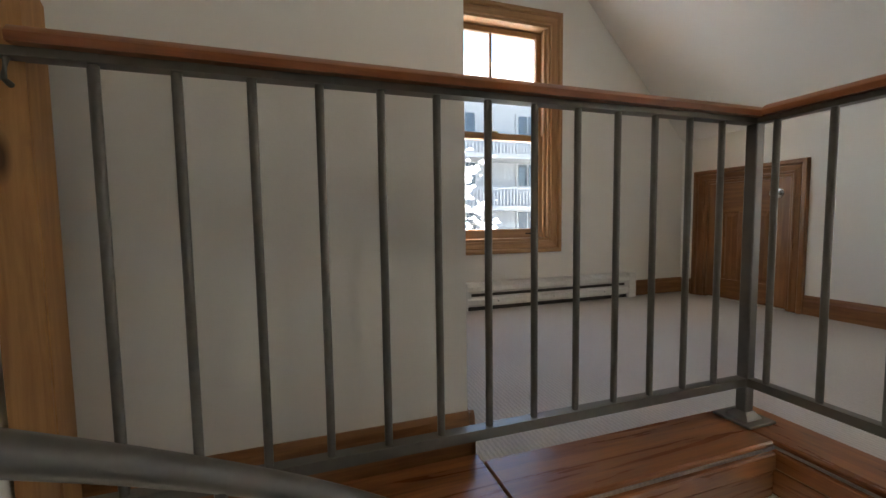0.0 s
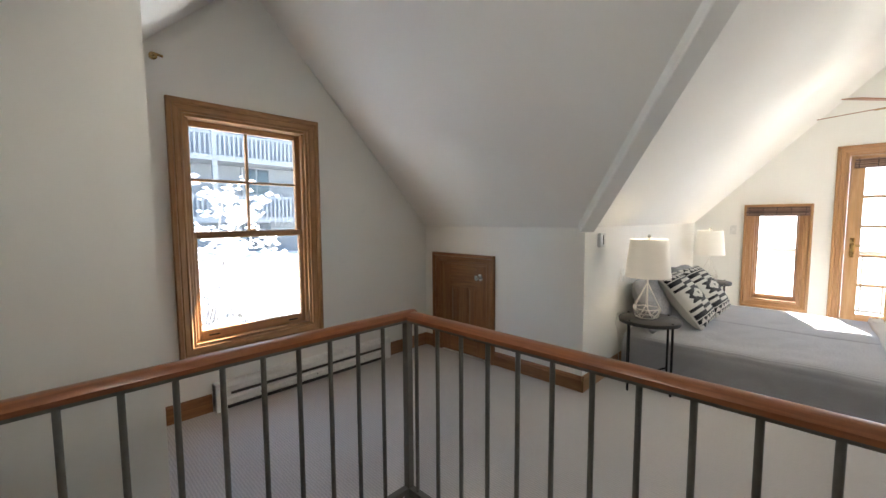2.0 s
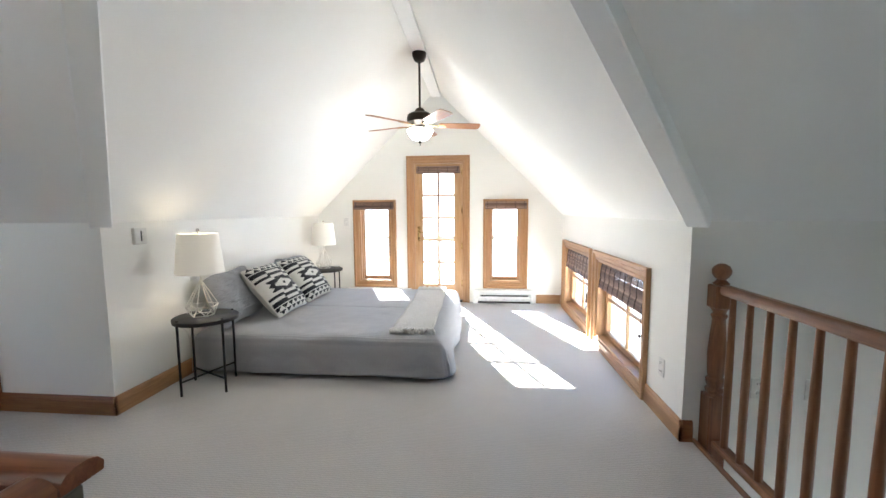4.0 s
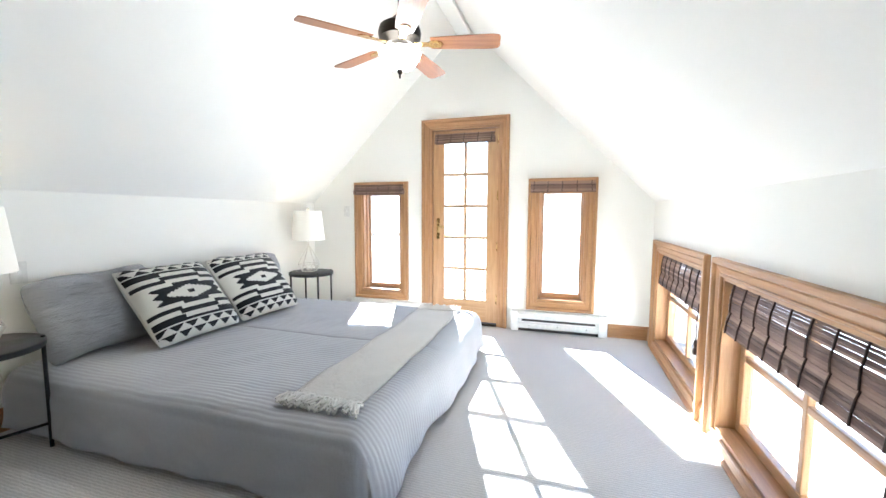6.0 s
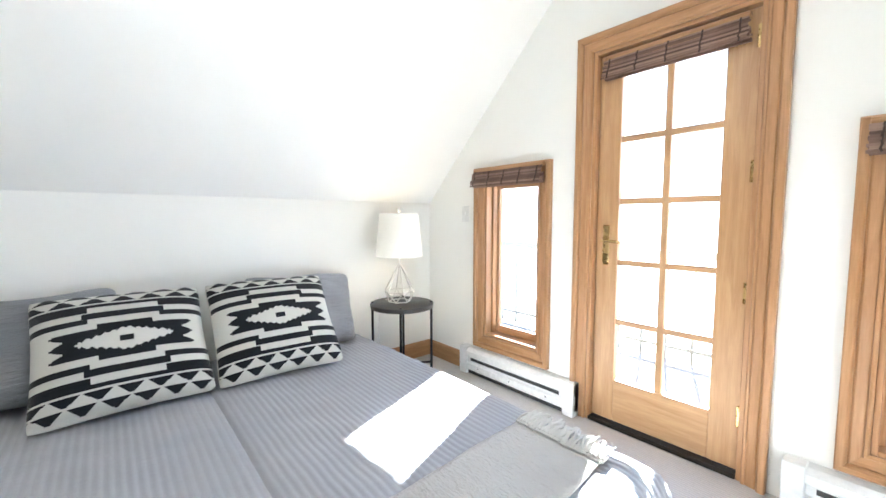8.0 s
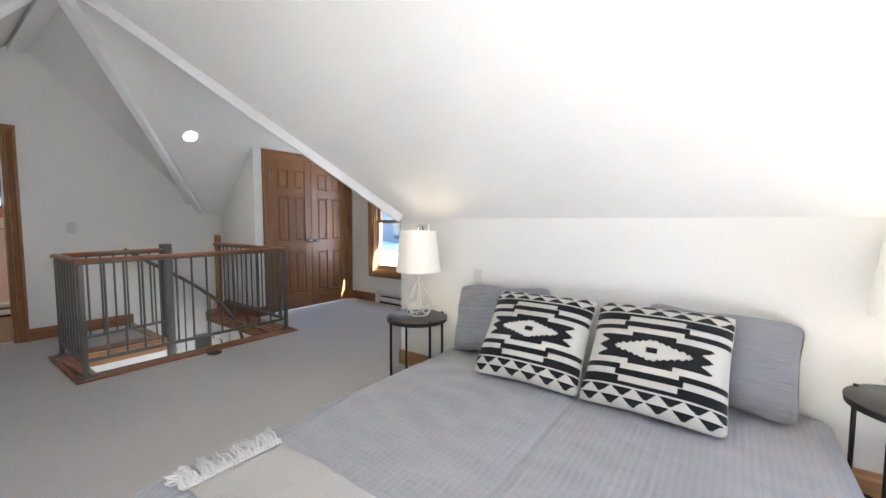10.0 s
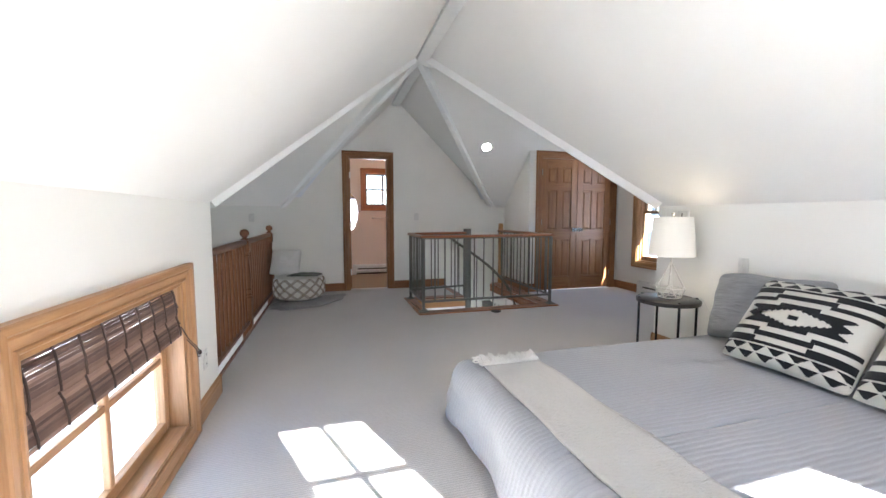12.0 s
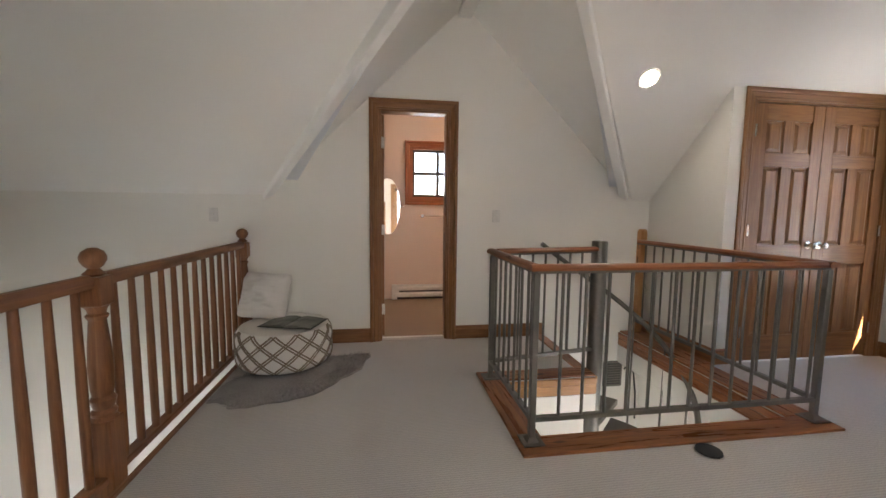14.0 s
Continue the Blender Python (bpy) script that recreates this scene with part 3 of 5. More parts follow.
# bathroom doorway with its open leaf
c, hw = (BD[0] + BD[1]) / 2, (BD[1] - BD[0]) / 2
d = structure(thing("door_4", on_west(c), "", ""), "stained wood bathroom doorway with the door standing open", "door")
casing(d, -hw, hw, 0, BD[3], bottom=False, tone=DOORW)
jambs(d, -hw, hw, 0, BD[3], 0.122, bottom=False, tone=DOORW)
part("leaf", boxed(-hw + 0.005, -hw + 0.04, 0.128, 0.128 + 2 * hw - 0.05, 0.012, BD[3] - 0.02, bevel=0.003), DOORW['z'], d, "open wooden door leaf")
for z in (0.22, 0.95, 1.72):
    part("hinge", boxed(-hw + 0.017, -hw + 0.045, 0.085, 0.128, z, z + 0.09, bevel=0.002), WHITE_ENAMEL, d, "pale metal hinge")
part("threshold", boxed(-hw + 0.018, hw - 0.018, 0.0, 0.06, 0, 0.004), CARPET, d)

# bathroom: window, heater, towel bar, mirror
c, hw = (BW[0] + BW[1]) / 2, (BW[1] - BW[0]) / 2
REDW = {a: wood("bath_casing_wood_" + a, (0.42, 0.15, 0.06), (0.28, 0.085, 0.035), a) for a in "xz"}
w = structure(thing("window_6", on_west(c, BX), "", ""), "eight-pane bathroom window with reddish casing, unseen half added for light", "window")
casing(w, -hw, hw, BW[2], BW[3], tone=REDW)
jambs(w, -hw, hw, BW[2], BW[3], T, tone=REDW)
DARKW = {a: wood("bath_sash_wood_" + a, (0.10, 0.06, 0.04), (0.06, 0.035, 0.02), a) for a in "xz"}
sash(w, -hw + 0.019, hw - 0.019, BW[2] + 0.019, BW[3] - 0.019, 0.07, 0.03, 0.035, 4, 2, tone=DARKW, bar=0.042)


def heater(m, length, label="white enamelled baseboard heater along the wall"):
    h = thing("baseboard_heater", m, label, "heater", "baseboard heaters")
    L = length / 2
    out = [(0.0, 0.03), (-0.055, 0.03), (-0.062, 0.045), (-0.062, 0.075), (-0.05, 0.085), (-0.05, 0.125), (-0.066, 0.135), (-0.066, 0.165), (-0.04, 0.185), (0.0, 0.19)]
    part("body", sweep(bmesh.new(), [(-L, -0.002, 0), (L, -0.002, 0)], out, (0, 1, 0), (0, 0, 1)), WHITE_ENAMEL, h)
    part("slot", boxed(-L + 0.1, L - 0.1, -0.0545, -0.05, 0.098, 0.118), DARKSLOT, h, "dark air slot")
    part("foot_slot", boxed(-L + 0.05, L - 0.05, -0.045, -0.004, 0.001, 0.032), DARKSLOT, h)
    for s in (-1, 1):
        part("end_cap", boxed(min(s * L, s * (L - 0.07)), max(s * L, s * (L - 0.07)), -0.070, -0.001, 0.0, 0.193, bevel=0.004), WHITE_ENAMEL, h)
    for k in (-1, 0, 1):
        part("screw", boxed(k * L * 0.6 - 0.004, k * L * 0.6 + 0.004, -0.0645, -0.061, 0.056, 0.064), DARKSLOT, h)
    return h


heater(on_north(0.345), 1.48)
heater(on_east(-0.94), 0.86)
heater(on_east(0.83), 0.92)
heater(on_west(0.05, BX), 1.3)
tb = thing("towel_bar", on_west(0.1, BX), "chrome towel bar on the bathroom wall", "towel bar")
part("bar", tube(bmesh.new(), [(-0.3, -0.06, 1.10), (0.3, -0.06, 1.10)], 0.008), CHROME, tb, smooth=True)
for s in (-0.3, 0.3):
    part("bracket", boxed(s - 0.02, s + 0.02, -0.07, 0, 1.08, 1.12, bevel=0.004), CHROME, tb)
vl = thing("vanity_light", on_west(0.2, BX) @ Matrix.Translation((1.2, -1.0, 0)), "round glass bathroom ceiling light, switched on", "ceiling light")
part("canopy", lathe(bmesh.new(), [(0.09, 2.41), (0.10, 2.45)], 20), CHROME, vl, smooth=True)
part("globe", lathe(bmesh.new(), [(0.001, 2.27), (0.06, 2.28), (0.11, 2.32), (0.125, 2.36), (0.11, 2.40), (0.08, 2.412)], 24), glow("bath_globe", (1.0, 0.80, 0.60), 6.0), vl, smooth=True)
mi = thing("oval_mirror", on_west(-0.64, BX), "oval tilting wall mirror on chrome brackets", "mirror")
bm = bmesh.new()
ra = [bm.verts.new((0.15 * math.cos(a), -0.05, 1.22 + 0.36 * math.sin(a))) for a in [2 * math.pi * i / 40 for i in range(40)]]
rb = [bm.verts.new((0.155 * math.cos(a), -0.04, 1.22 + 0.365 * math.sin(a))) for a in [2 * math.pi * i / 40 for i in range(40)]]
bm.faces.new(ra)
bm.faces.new(rb[::-1])
for i in range(40):
    bm.faces.new((ra[i], ra[(i + 1) % 40], rb[(i + 1) % 40], rb[i]))
part("glass", bm, MIRROR, mi)
for s in (-1, 1):
    part("pivot", tube(bmesh.new(), [(s * 0.19, 0, 1.22), (s * 0.19, -0.045, 1.22), (s * 0.15, -0.045, 1.22)], 0.009), CHROME, mi, "chrome pivot", smooth=True)

# baseboards
BASE = [(0, 0), (0.016, 0), (0.016, 0.085), (0.012, 0.095), (0.012, 0.108), (0.005, 0.12), (0, 0.12)]


def baseboard(a, b, out):
    ax = 'x' if abs(a[0] - b[0]) > abs(a[1] - b[1]) else 'y'
    bm = sweep(bmesh.new(), [(*a, 0.0), (*b, 0.0)], BASE, (*out, 0), (0, 0, 1))
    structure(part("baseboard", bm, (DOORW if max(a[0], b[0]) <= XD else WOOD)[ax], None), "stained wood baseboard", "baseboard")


for a, b, out in (
        ((XC + 0.016, YG), (-0.40, YG), (0, -1)), ((1.09, YG), (XD, YG), (0, -1)),
        ((XD, YG), (XD, SD[1] + 0.085), (-1, 0)), ((XD, SD[0] - 0.085), (XD, YN - 0.016), (-1, 0)),
        ((XD - 0.016, YN), (XE, YN), (0, -1)), ((XE, YN), (XE, 1.30), (-1, 0)), ((XE, -1.38), (XE, YS), (-1, 0)),
        ((XE, YS), (S1[1] + 0.085, YS), (0, 1)), ((S1[0] - 0.085, YS), (S2[1] + 0.085, YS), (0, 1)), ((S2[0] - 0.085, YS), (XD - 0.016, YS), (0, 1)),
        ((XD, YS + 0.016), (XD, YB), (-1, 0)),
        ((XW, YB), (XW, BD[0] - 0.085), (1, 0)), ((XW, BD[1] + 0.085), (XW, 0.80), (1, 0)),
        ((XC, YC - 0.016), (XC, DD[0] - 0.085), (1, 0)), ((XC, DD[1] + 0.085), (XC, YG), (1, 0)),
        ((XW, YC), (XC + 0.016, YC), (0, -1))):
    baseboard(a, b, out)

# plates on walls
def plate(m, name, label, w=0.072, h=0.115, kind="outlet"):
    p = thing(name, m, label, kind)
    part("cover", boxed(-w / 2, w / 2, -0.007, 0, -h / 2, h / 2, bevel=0.003), PLASTIC, p)
    if kind == "outlet":
        for z in (-0.026, 0.026):
            s = part("socket", lathe(bmesh.new(), [(0.016, 0), (0.016, 0.003)], 14), PLASTIC, p)
            s.matrix_local = pose(0, -0.007, z, 90, 0, 0)
            for x in (-0.006, 0.006):
                part("slot", boxed(x - 0.001, x + 0.001, -0.0112, -0.0098, z - 0.004, z + 0.006), DARKSLOT, p)
    else:
        part("toggle", boxed(-0.006, 0.006, -0.018, -0.006, -0.008, 0.012, bevel=0.002), PLASTIC, p)
    return p


def at_z(m, z): return m @ Matrix.Translation((0, 0, z))


plate(at_z(on_south(1.87), 0.32), "wall_outlet", "white wall outlet on the low wall")
plate(at_z(on_dormer(-2.10), 0.32), "wall_outlet", "white wall outlet beyond the balustrade")
plate(at_z(on_dormer(-2.375), 0.32), "wall_outlet", "white wall outlet beyond the balustrade")
plate(at_z(on_east(-1.36), 0.415), "wall_outlet", "white wall outlet beside the window")
plate(at_z(on_west(-2.08), 1.12), "light_switch", "white light switch on the stair wall", kind="switch")
plate(at_z(on_west(0.315), 1.13), "light_switch", "white light switch beside the doorway", kind="switch")
plate(at_z(on_east(1.30), 1.14), "light_switch", "white light switch near the window", kind="switch")
plate(at_z(pose(2.36, YN, 0), 0.80), "light_switch", "white light switch over the headboard side", kind="switch")
th = thing("thermostat", at_z(pose(1.87, YN, 0), 1.13), "white wall thermostat near the corner", "thermostat")
part("case", boxed(-0.05, 0.05, -0.028, 0, -0.055, 0.055, bevel=0.005), PLASTIC, th)
part("dial", boxed(-0.004, 0.004, -0.031, -0.027, -0.035, 0.035), DARKSLOT, th)
spk = thing("wall_spotlight", pose(-0.62, YG - 0.001, 2.28), "small brass wall bracket by the gable", "bracket")
part("arm", tube(bmesh.new(), [(0, 0, 0), (0, -0.05, 0), (0.04, -0.06, -0.01)], 0.008), BRASS, spk, smooth=True)
part("rose", tube(bmesh.new(), [(0, 0, 0), (0, -0.012, 0)], 0.022, 14), BRASS, spk, smooth=True)


# ---- balustrades ----
RX, RYS, RYN, RXW = -0.10, 0.035, 1.713, -0.88
RT = 0.918                       # top of the wooden handrail
rail = thing("stair_railing", pose(0, 0, 0), "grey steel railing with wooden handrail round the stair opening", "railing")
HR = [(-0.032, 0), (-0.034, 0.014), (-0.024, 0.026), (-0.010, 0.031), (0.010, 0.031), (0.024, 0.026), (0.034, 0.014), (0.032, 0)]


def rail_run(a, b, steps, e0=0.0, e1=0.0):
    """A straight run from a to b; steps: the balusters' distances from a."""
    a, b = Vector((*a, 0)), Vector((*b, 0))
    d = (b - a).normalized()
    side = Vector((d.y, -d.x, 0))
    ax = 'x' if abs(d.x) > abs(d.y) else 'y'
    part("handrail", sweep(bmesh.new(), [a - d * e0 + Vector((0, 0, RT - 0.031)), b + d * e1 + Vector((0, 0, RT - 0.031))], HR, side, (0, 0, 1)), RAILW[ax], rail, "reddish brown wooden handrail", smooth=True)
    flat = [(-0.016, -0.014), (0.016, -0.014), (0.016, 0.0), (-0.016, 0.0)]
    part("top_bar", sweep(bmesh.new(), [a + Vector((0, 0, RT - 0.032)), b + Vector((0, 0, RT - 0.032))], flat, side, (0, 0, 1)), STEEL, rail)
    part("bottom_bar", sweep(bmesh.new(), [a + Vector((0, 0, 0.132)), b + Vector((0, 0, 0.132))], [(-0.014, -0.012), (0.014, -0.012), (0.014, 0.012), (-0.014, 0.012)], side, (0, 0, 1)), STEEL, rail)
    for u in steps:
        p = a + d * u
        ob = new("baluster", BAL)
        ob.parent = rail
        ob.location = (p.x, p.y, 0.140)


BAL = bpy.data.meshes.new("baluster")
bm = tube(bmesh.new(), [(0, 0, 0), (0, 0, RT - 0.046 - 0.140)], 0.0085, 10)
bm.to_mesh(BAL)
bm.free()
for p in BAL.polygons:
    p.use_smooth = True
BAL.set_sharp_from_angle(angle=radians(40))
BAL.materials.append(STEEL)
SX, SY = -1.045, 0.91            # centre of the spiral stair
XP = -1.750                      # wooden end post at the west wall
rail_run((-1.744, RYN), (RX, RYN), [0.118 + 0.1164 * i for i in range(13)], -0.026, 0.034)
rail_run((RX, RYN), (RX, RYS), [0.056 + 0.1235 * i for i in range(13)], -0.036, 0.034)
rail_run((RX, RYS), (RXW, RYS), [0.0975 * (i + 1) for i in range(7)], -0.036, 0.034)
rail_run((RXW, RYS), (SX + 0.02, SY - 0.04), [0.104 * (i + 1) for i in range(7)], -0.036, 0.0)
for x, y in ((RX, RYN), (RX, RYS), (RXW, RYS)):
    part("corner_post", boxed(x - 0.016, x + 0.016, y - 0.016, y + 0.016, 0.03, RT - 0.045, bevel=0.003), STEEL, rail)
    bm = boxed(x - 0.055, x + 0.055, y - 0.055, y + 0.055, 0.015, 0.023, bevel=0.002)
    bmesh.ops.create_cone(bm, cap_ends=True, segments=4, radius1=0.045, radius2=0.024, depth=0.02, matrix=Matrix.Translation((x, y, 0.033)) @ Matrix.Rotation(radians(45), 4, 'Z'))
    part("base_plate", bm, STEEL, rail)
# wooden end post with a rounded head
bm = bmesh.new()
N = 14
pts = [(-0.032, -0.30), (0.032, -0.30), (0.032, 0.985)] + [(0.032 * math.cos(math.pi * i / N), 0.985 + 0.032 * math.sin(math.pi * i / N)) for i in range(1, N)] + [(-0.032, 0.985)]
prism(bm, [(XP + x, RYN + 0.012, z) for x, z in pts], (0, 0.06, 0))
bmesh.ops.bevel(bm, geom=list(bm.edges), offset=0.004, segments=2, affect='EDGES')
part("end_post", bm, POSTW['z'], rail, "yellow knotty pine end post with rounded head")
bm = tube(bmesh.new(), [(XP + 0.012, RYN + 0.013, 0.835), (XP + 0.012, RYN - 0.004, 0.84), (XP + 0.018, RYN - 0.004, 0.872)], 0.005)
part("bracket", bm, STEEL, rail, smooth=True)

# boards round the opening
FR = thing("stair_opening_frame", pose(0, 0, 0), "knotty pine boards framing the stair opening", "trim")
FR["kind"] = "structure"
for x0, x1, y0, y1, ax in ((HX1, 0.015, -0.045, 1.785, 'y'), (RXW - 0.10, HX1, -0.045, HY0, 'x'), (XC + 0.02, HX1, HY1, 1.785, 'x'), (XW, XC + 0.02, HY1, YC - 0.02, 'x'), (RXW - 0.10, HX0, HY0, HYL, 'y'), (XW, RXW - 0.10, HYL - 0.09, HYL, 'x')):
    part("board", boxed(x0 + 0.001, x1 - 0.001, y0 + 0.001, y1 - 0.001, -0.002, 0.014, bevel=0.004), KNOTTY[ax] if ax in KNOTTY else KNOTTY['x'], FR)
for x0, x1, y0, y1, ax in ((HX1 - 0.018, HX1 - 0.001, HY0, HY1, 'y'), (HX0 + 0.02, HX1 - 0.02, HY0 + 0.001, HY0 + 0.018, 'x'), (XW, HX1 - 0.02, HY1 - 0.018, HY1 - 0.001, 'x'), (HX0 + 0.001, HX0 + 0.018, HY0, HYL, 'y'), (XW, HX0, HYL + 0.001, HYL + 0.018, 'x')):
    g = 0.006 if ax == 'y' else 0.0
    k = 0.006 - g
    tone = (POSTW if x1 < -0.8 else KNOTTY)[ax]
    part("fascia", boxed(x0, x1, y0, y1, -0.052, -0.004, bevel=0.004), tone, FR)
    part("fascia", boxed(x0 + g, x1 - g, y0 + k, y1 - k, -0.125, -0.054, bevel=0.004), tone, FR)
    part("fascia", boxed(x0 + g * 1.4, x1 - g * 1.4, y0 + k * 1.4, y1 - k * 1.4, -0.30, -0.127, bevel=0.002), WALL, FR, "cream painted board")

# spiral stair
st = thing("spiral_stair", pose(SX, SY, 0), "grey steel spiral staircase with carpeted treads", "staircase")
bm = lathe(bmesh.new(), [(0.056, LOW), (0.058, 0.950), (0.055, 0.957), (0.02, 0.960)], 28)
part("centre_column", bm, STEEL, st, smooth=True)
RAD = 0.69
TREADS = 13
A0, DA, RISE = 208, -24.2, 0.19
TREADC = paint("stair_carpet", (0.20, 0.19, 0.18), 0.95)


def rail_radius(a):
    return 0.705


def rail_height(a):
    return 0.912 - (198 - a) * 0.0086


for i in range(TREADS):
    a0, a1 = radians(A0 + DA * i), radians(A0 + DA * (i + 1) - 4)
    z = -RISE * (i + 1) + 0.02
    arc = [(RAD * math.cos(a0 + (a1 - a0) * k / 6), RAD * math.sin(a0 + (a1 - a0) * k / 6), z) for k in range(7)]
    inner = [(0.06 * math.cos(a), 0.06 * math.sin(a), z) for a in (a1, a0)]
    tr = part("tread", prism(bmesh.new(), arc + inner, (0, 0, -0.04)), STEEL, st)
    inset = [(c[0] * 0.975, c[1] * 0.975, z + 0.001) for c in arc] + [(c[0] * 1.2, c[1] * 1.2, z + 0.001) for c in inner]
    part("tread_carpet", prism(bmesh.new(), inset, (0, 0, 0.012)), TREADC, tr, "dark grey carpet pad")
    am = radians(A0 + DA * (i + 0.5))
    if i > 0:
        rb = rail_radius(math.degrees(am)) - 0.005
        part("baluster", tube(bmesh.new(), [(min(rb, RAD - 0.01) * math.cos(am), min(rb, RAD - 0.01) * math.sin(am), z - 0.02), (rb * math.cos(am), rb * math.sin(am), rail_height(math.degrees(am)))], 0.0085, 8), STEEL, st, smooth=True)
pts = []
for k in range(0, 57):
    a = 194 - 4.5 * k
    pts.append((rail_radius(a) * math.cos(radians(a)), rail_radius(a) * math.sin(radians(a)), rail_height(a)))
part("handrail", tube(bmesh.new(), pts, 0.021, 12), STEEL, st, smooth=True)

# wooden balustrade over the open well
BALW = {a: wood("balustrade_wood_" + a, (0.27, 0.115, 0.047), (0.15, 0.058, 0.024), a, 0.36) for a in "xz"}
YR = -1.850
bal = thing("wooden_balustrade", pose(0, YR, 0), "turned wooden balustrade with ball-topped newel posts", "railing")
NEWEL = [(0.05, 0.30), (0.042, 0.315), (0.047, 0.33), (0.036, 0.345), (0.044, 0.37), (0.046, 0.385), (0.036, 0.40), (0.040, 0.43), (0.044, 0.52), (0.038, 0.62), (0.030, 0.715), (0.036, 0.725), (0.040, 0.735), (0.030, 0.745), (0.034, 0.76), (0.044, 0.775)]
BALL = [(0.030, 0.895), (0.040, 0.905), (0.028, 0.915), (0.020, 0.925), (0.034, 0.938), (0.044, 0.958), (0.045, 0.975), (0.036, 0.995), (0.016, 1.008), (0.001, 1.010)]
for i, x in enumerate((1.555, -0.05, -1.74)):
    nw = part("newel_post", boxed(x - 0.046, x + 0.046, -0.046, 0.046, -0.24, 0.30, bevel=0.004), BALW['z'], bal)
    part("turned_shaft", lathe(bmesh.new(), NEWEL, 20, (x, 0, 0)), BALW['z'], nw, smooth=True)
    part("block", boxed(x - 0.044, x + 0.044, -0.044, 0.044, 0.775, 0.895, bevel=0.005), BALW['z'], nw)
    part("ball_finial", lathe(bmesh.new(), BALL, 20, (x, 0, 0)), BALW['z'], nw, smooth=True)
for x0, x1 in ((-0.005, 1.51), (-1.695, -0.095)):
    part("handrail", sweep(bmesh.new(), [(x0, 0, 0.852), (x1, 0, 0.852)], [(-0.022, 0), (-0.03, 0.018), (-0.026, 0.04), (-0.012, 0.052), (0.012, 0.052), (0.026, 0.04), (0.03, 0.018), (0.022, 0)], (0, 1, 0), (0, 0, 1)), BALW['x'], bal, smooth=True)
    part("bottom_rail", boxed(x0, x1, -0.03, 0.03, 0.032, 0.068, bevel=0.006), BALW['x'], bal)
    n = round((x1 - x0) / 0.125)
    for k in range(n):
        x = x0 + (k + 0.5) * (x1 - x0) / n
        me = bpy.data.meshes.get("wood_baluster")
        if me is None:
            me = bpy.data.meshes.new("wood_baluster")
            bm = lathe(bmesh.new(), [(0.018, 0.068), (0.019, 0.3), (0.0185, 0.5), (0.0165, 0.65), (0.014, 0.854)], 10)
            bm.to_mesh(me)
            bm.free()
            me.polygons.foreach_set("use_smooth", [True] * len(me.polygons))
            me.set_sharp_from_angle(angle=radians(40))
            me.materials.append(BALW['z'])
        ob = new("baluster", me)
        ob.parent = bal
        ob.location = (x, 0, 0)
structure(part("floor_edge_trim", boxed(XW, XD, YB - 0.02, YB - 0.001, -0.30, 0.02, bevel=0.004), BALW['x'], None), "stained wood trim along the floor edge", "trim")


# ---- furniture ----
def fabric(name, light, dark, scale=400, rough=0.9, rib=None, bumpy=0.3):
    m = mat(name, light, rough, spec=0.15)
    v = coords(m)
    n = noise_tex(m, v, scale, 3, 0.7)
    big = noise_tex(m, v, 3.0, 4)
    col = mixed(m, 0.5, ramp(m, n, [(0.3, dark), (0.7, light)]), ramp(m, big, [(0.3, dark), (0.7, light)]))
    to_base(m, col)
    bump(m, n, bumpy, 0.003)
    m.node_tree.nodes["Principled BSDF"].inputs["Sheen Weight"].default_value = 0.2
    return m


SHEET = fabric("white_sheet", (0.62, 0.62, 0.62), (0.55, 0.55, 0.56))
THROW = fabric("cream_throw", (0.66, 0.63, 0.585), (0.54, 0.515, 0.475), 700)
FRINGE = fabric("cream_fringe", (0.72, 0.70, 0.66), (0.60, 0.58, 0.54), 300)
SLIP = fabric("grey_pillowcase", (0.32, 0.32, 0.335), (0.25, 0.255, 0.27))
for m_, sc in ((SLIP, (8, 8, 70)), (THROW, (90, 30, 90))):
    nn = noise_tex(m_, coords(m_, sc), 1.0, 5, 0.65, 0.6)
    bump(m_, nn, 0.9, 0.018)
CUSH = fabric("white_cushion", (0.80, 0.78, 0.75), (0.72, 0.70, 0.67))
LINEN = fabric("ivory_weave", (0.66, 0.64, 0.58), (0.56, 0.54, 0.48), 500)
INK = fabric("black_weave", (0.018, 0.018, 0.02), (0.01, 0.01, 0.012), 500)

BX0, BX1, BY_0, BY_1, BZ = 2.27, 4.215, -0.30, 1.66, 0.315
bed = thing("bed", pose(0, 0, 0), "low double bed under a grey ribbed quilt", "bed")
part("base", boxed(BX0 + 0.05, BX1 - 0.05, BY_0 + 0.06, BY_1, 0.0, 0.16, bevel=0.01), INK, bed, "dark bed base")
part("mattress", boxed(BX0 + 0.03, BX1 - 0.03, BY_0 + 0.04, BY_1, 0.16, BZ - 0.02, bevel=0.03, seg=3), SHEET, bed)


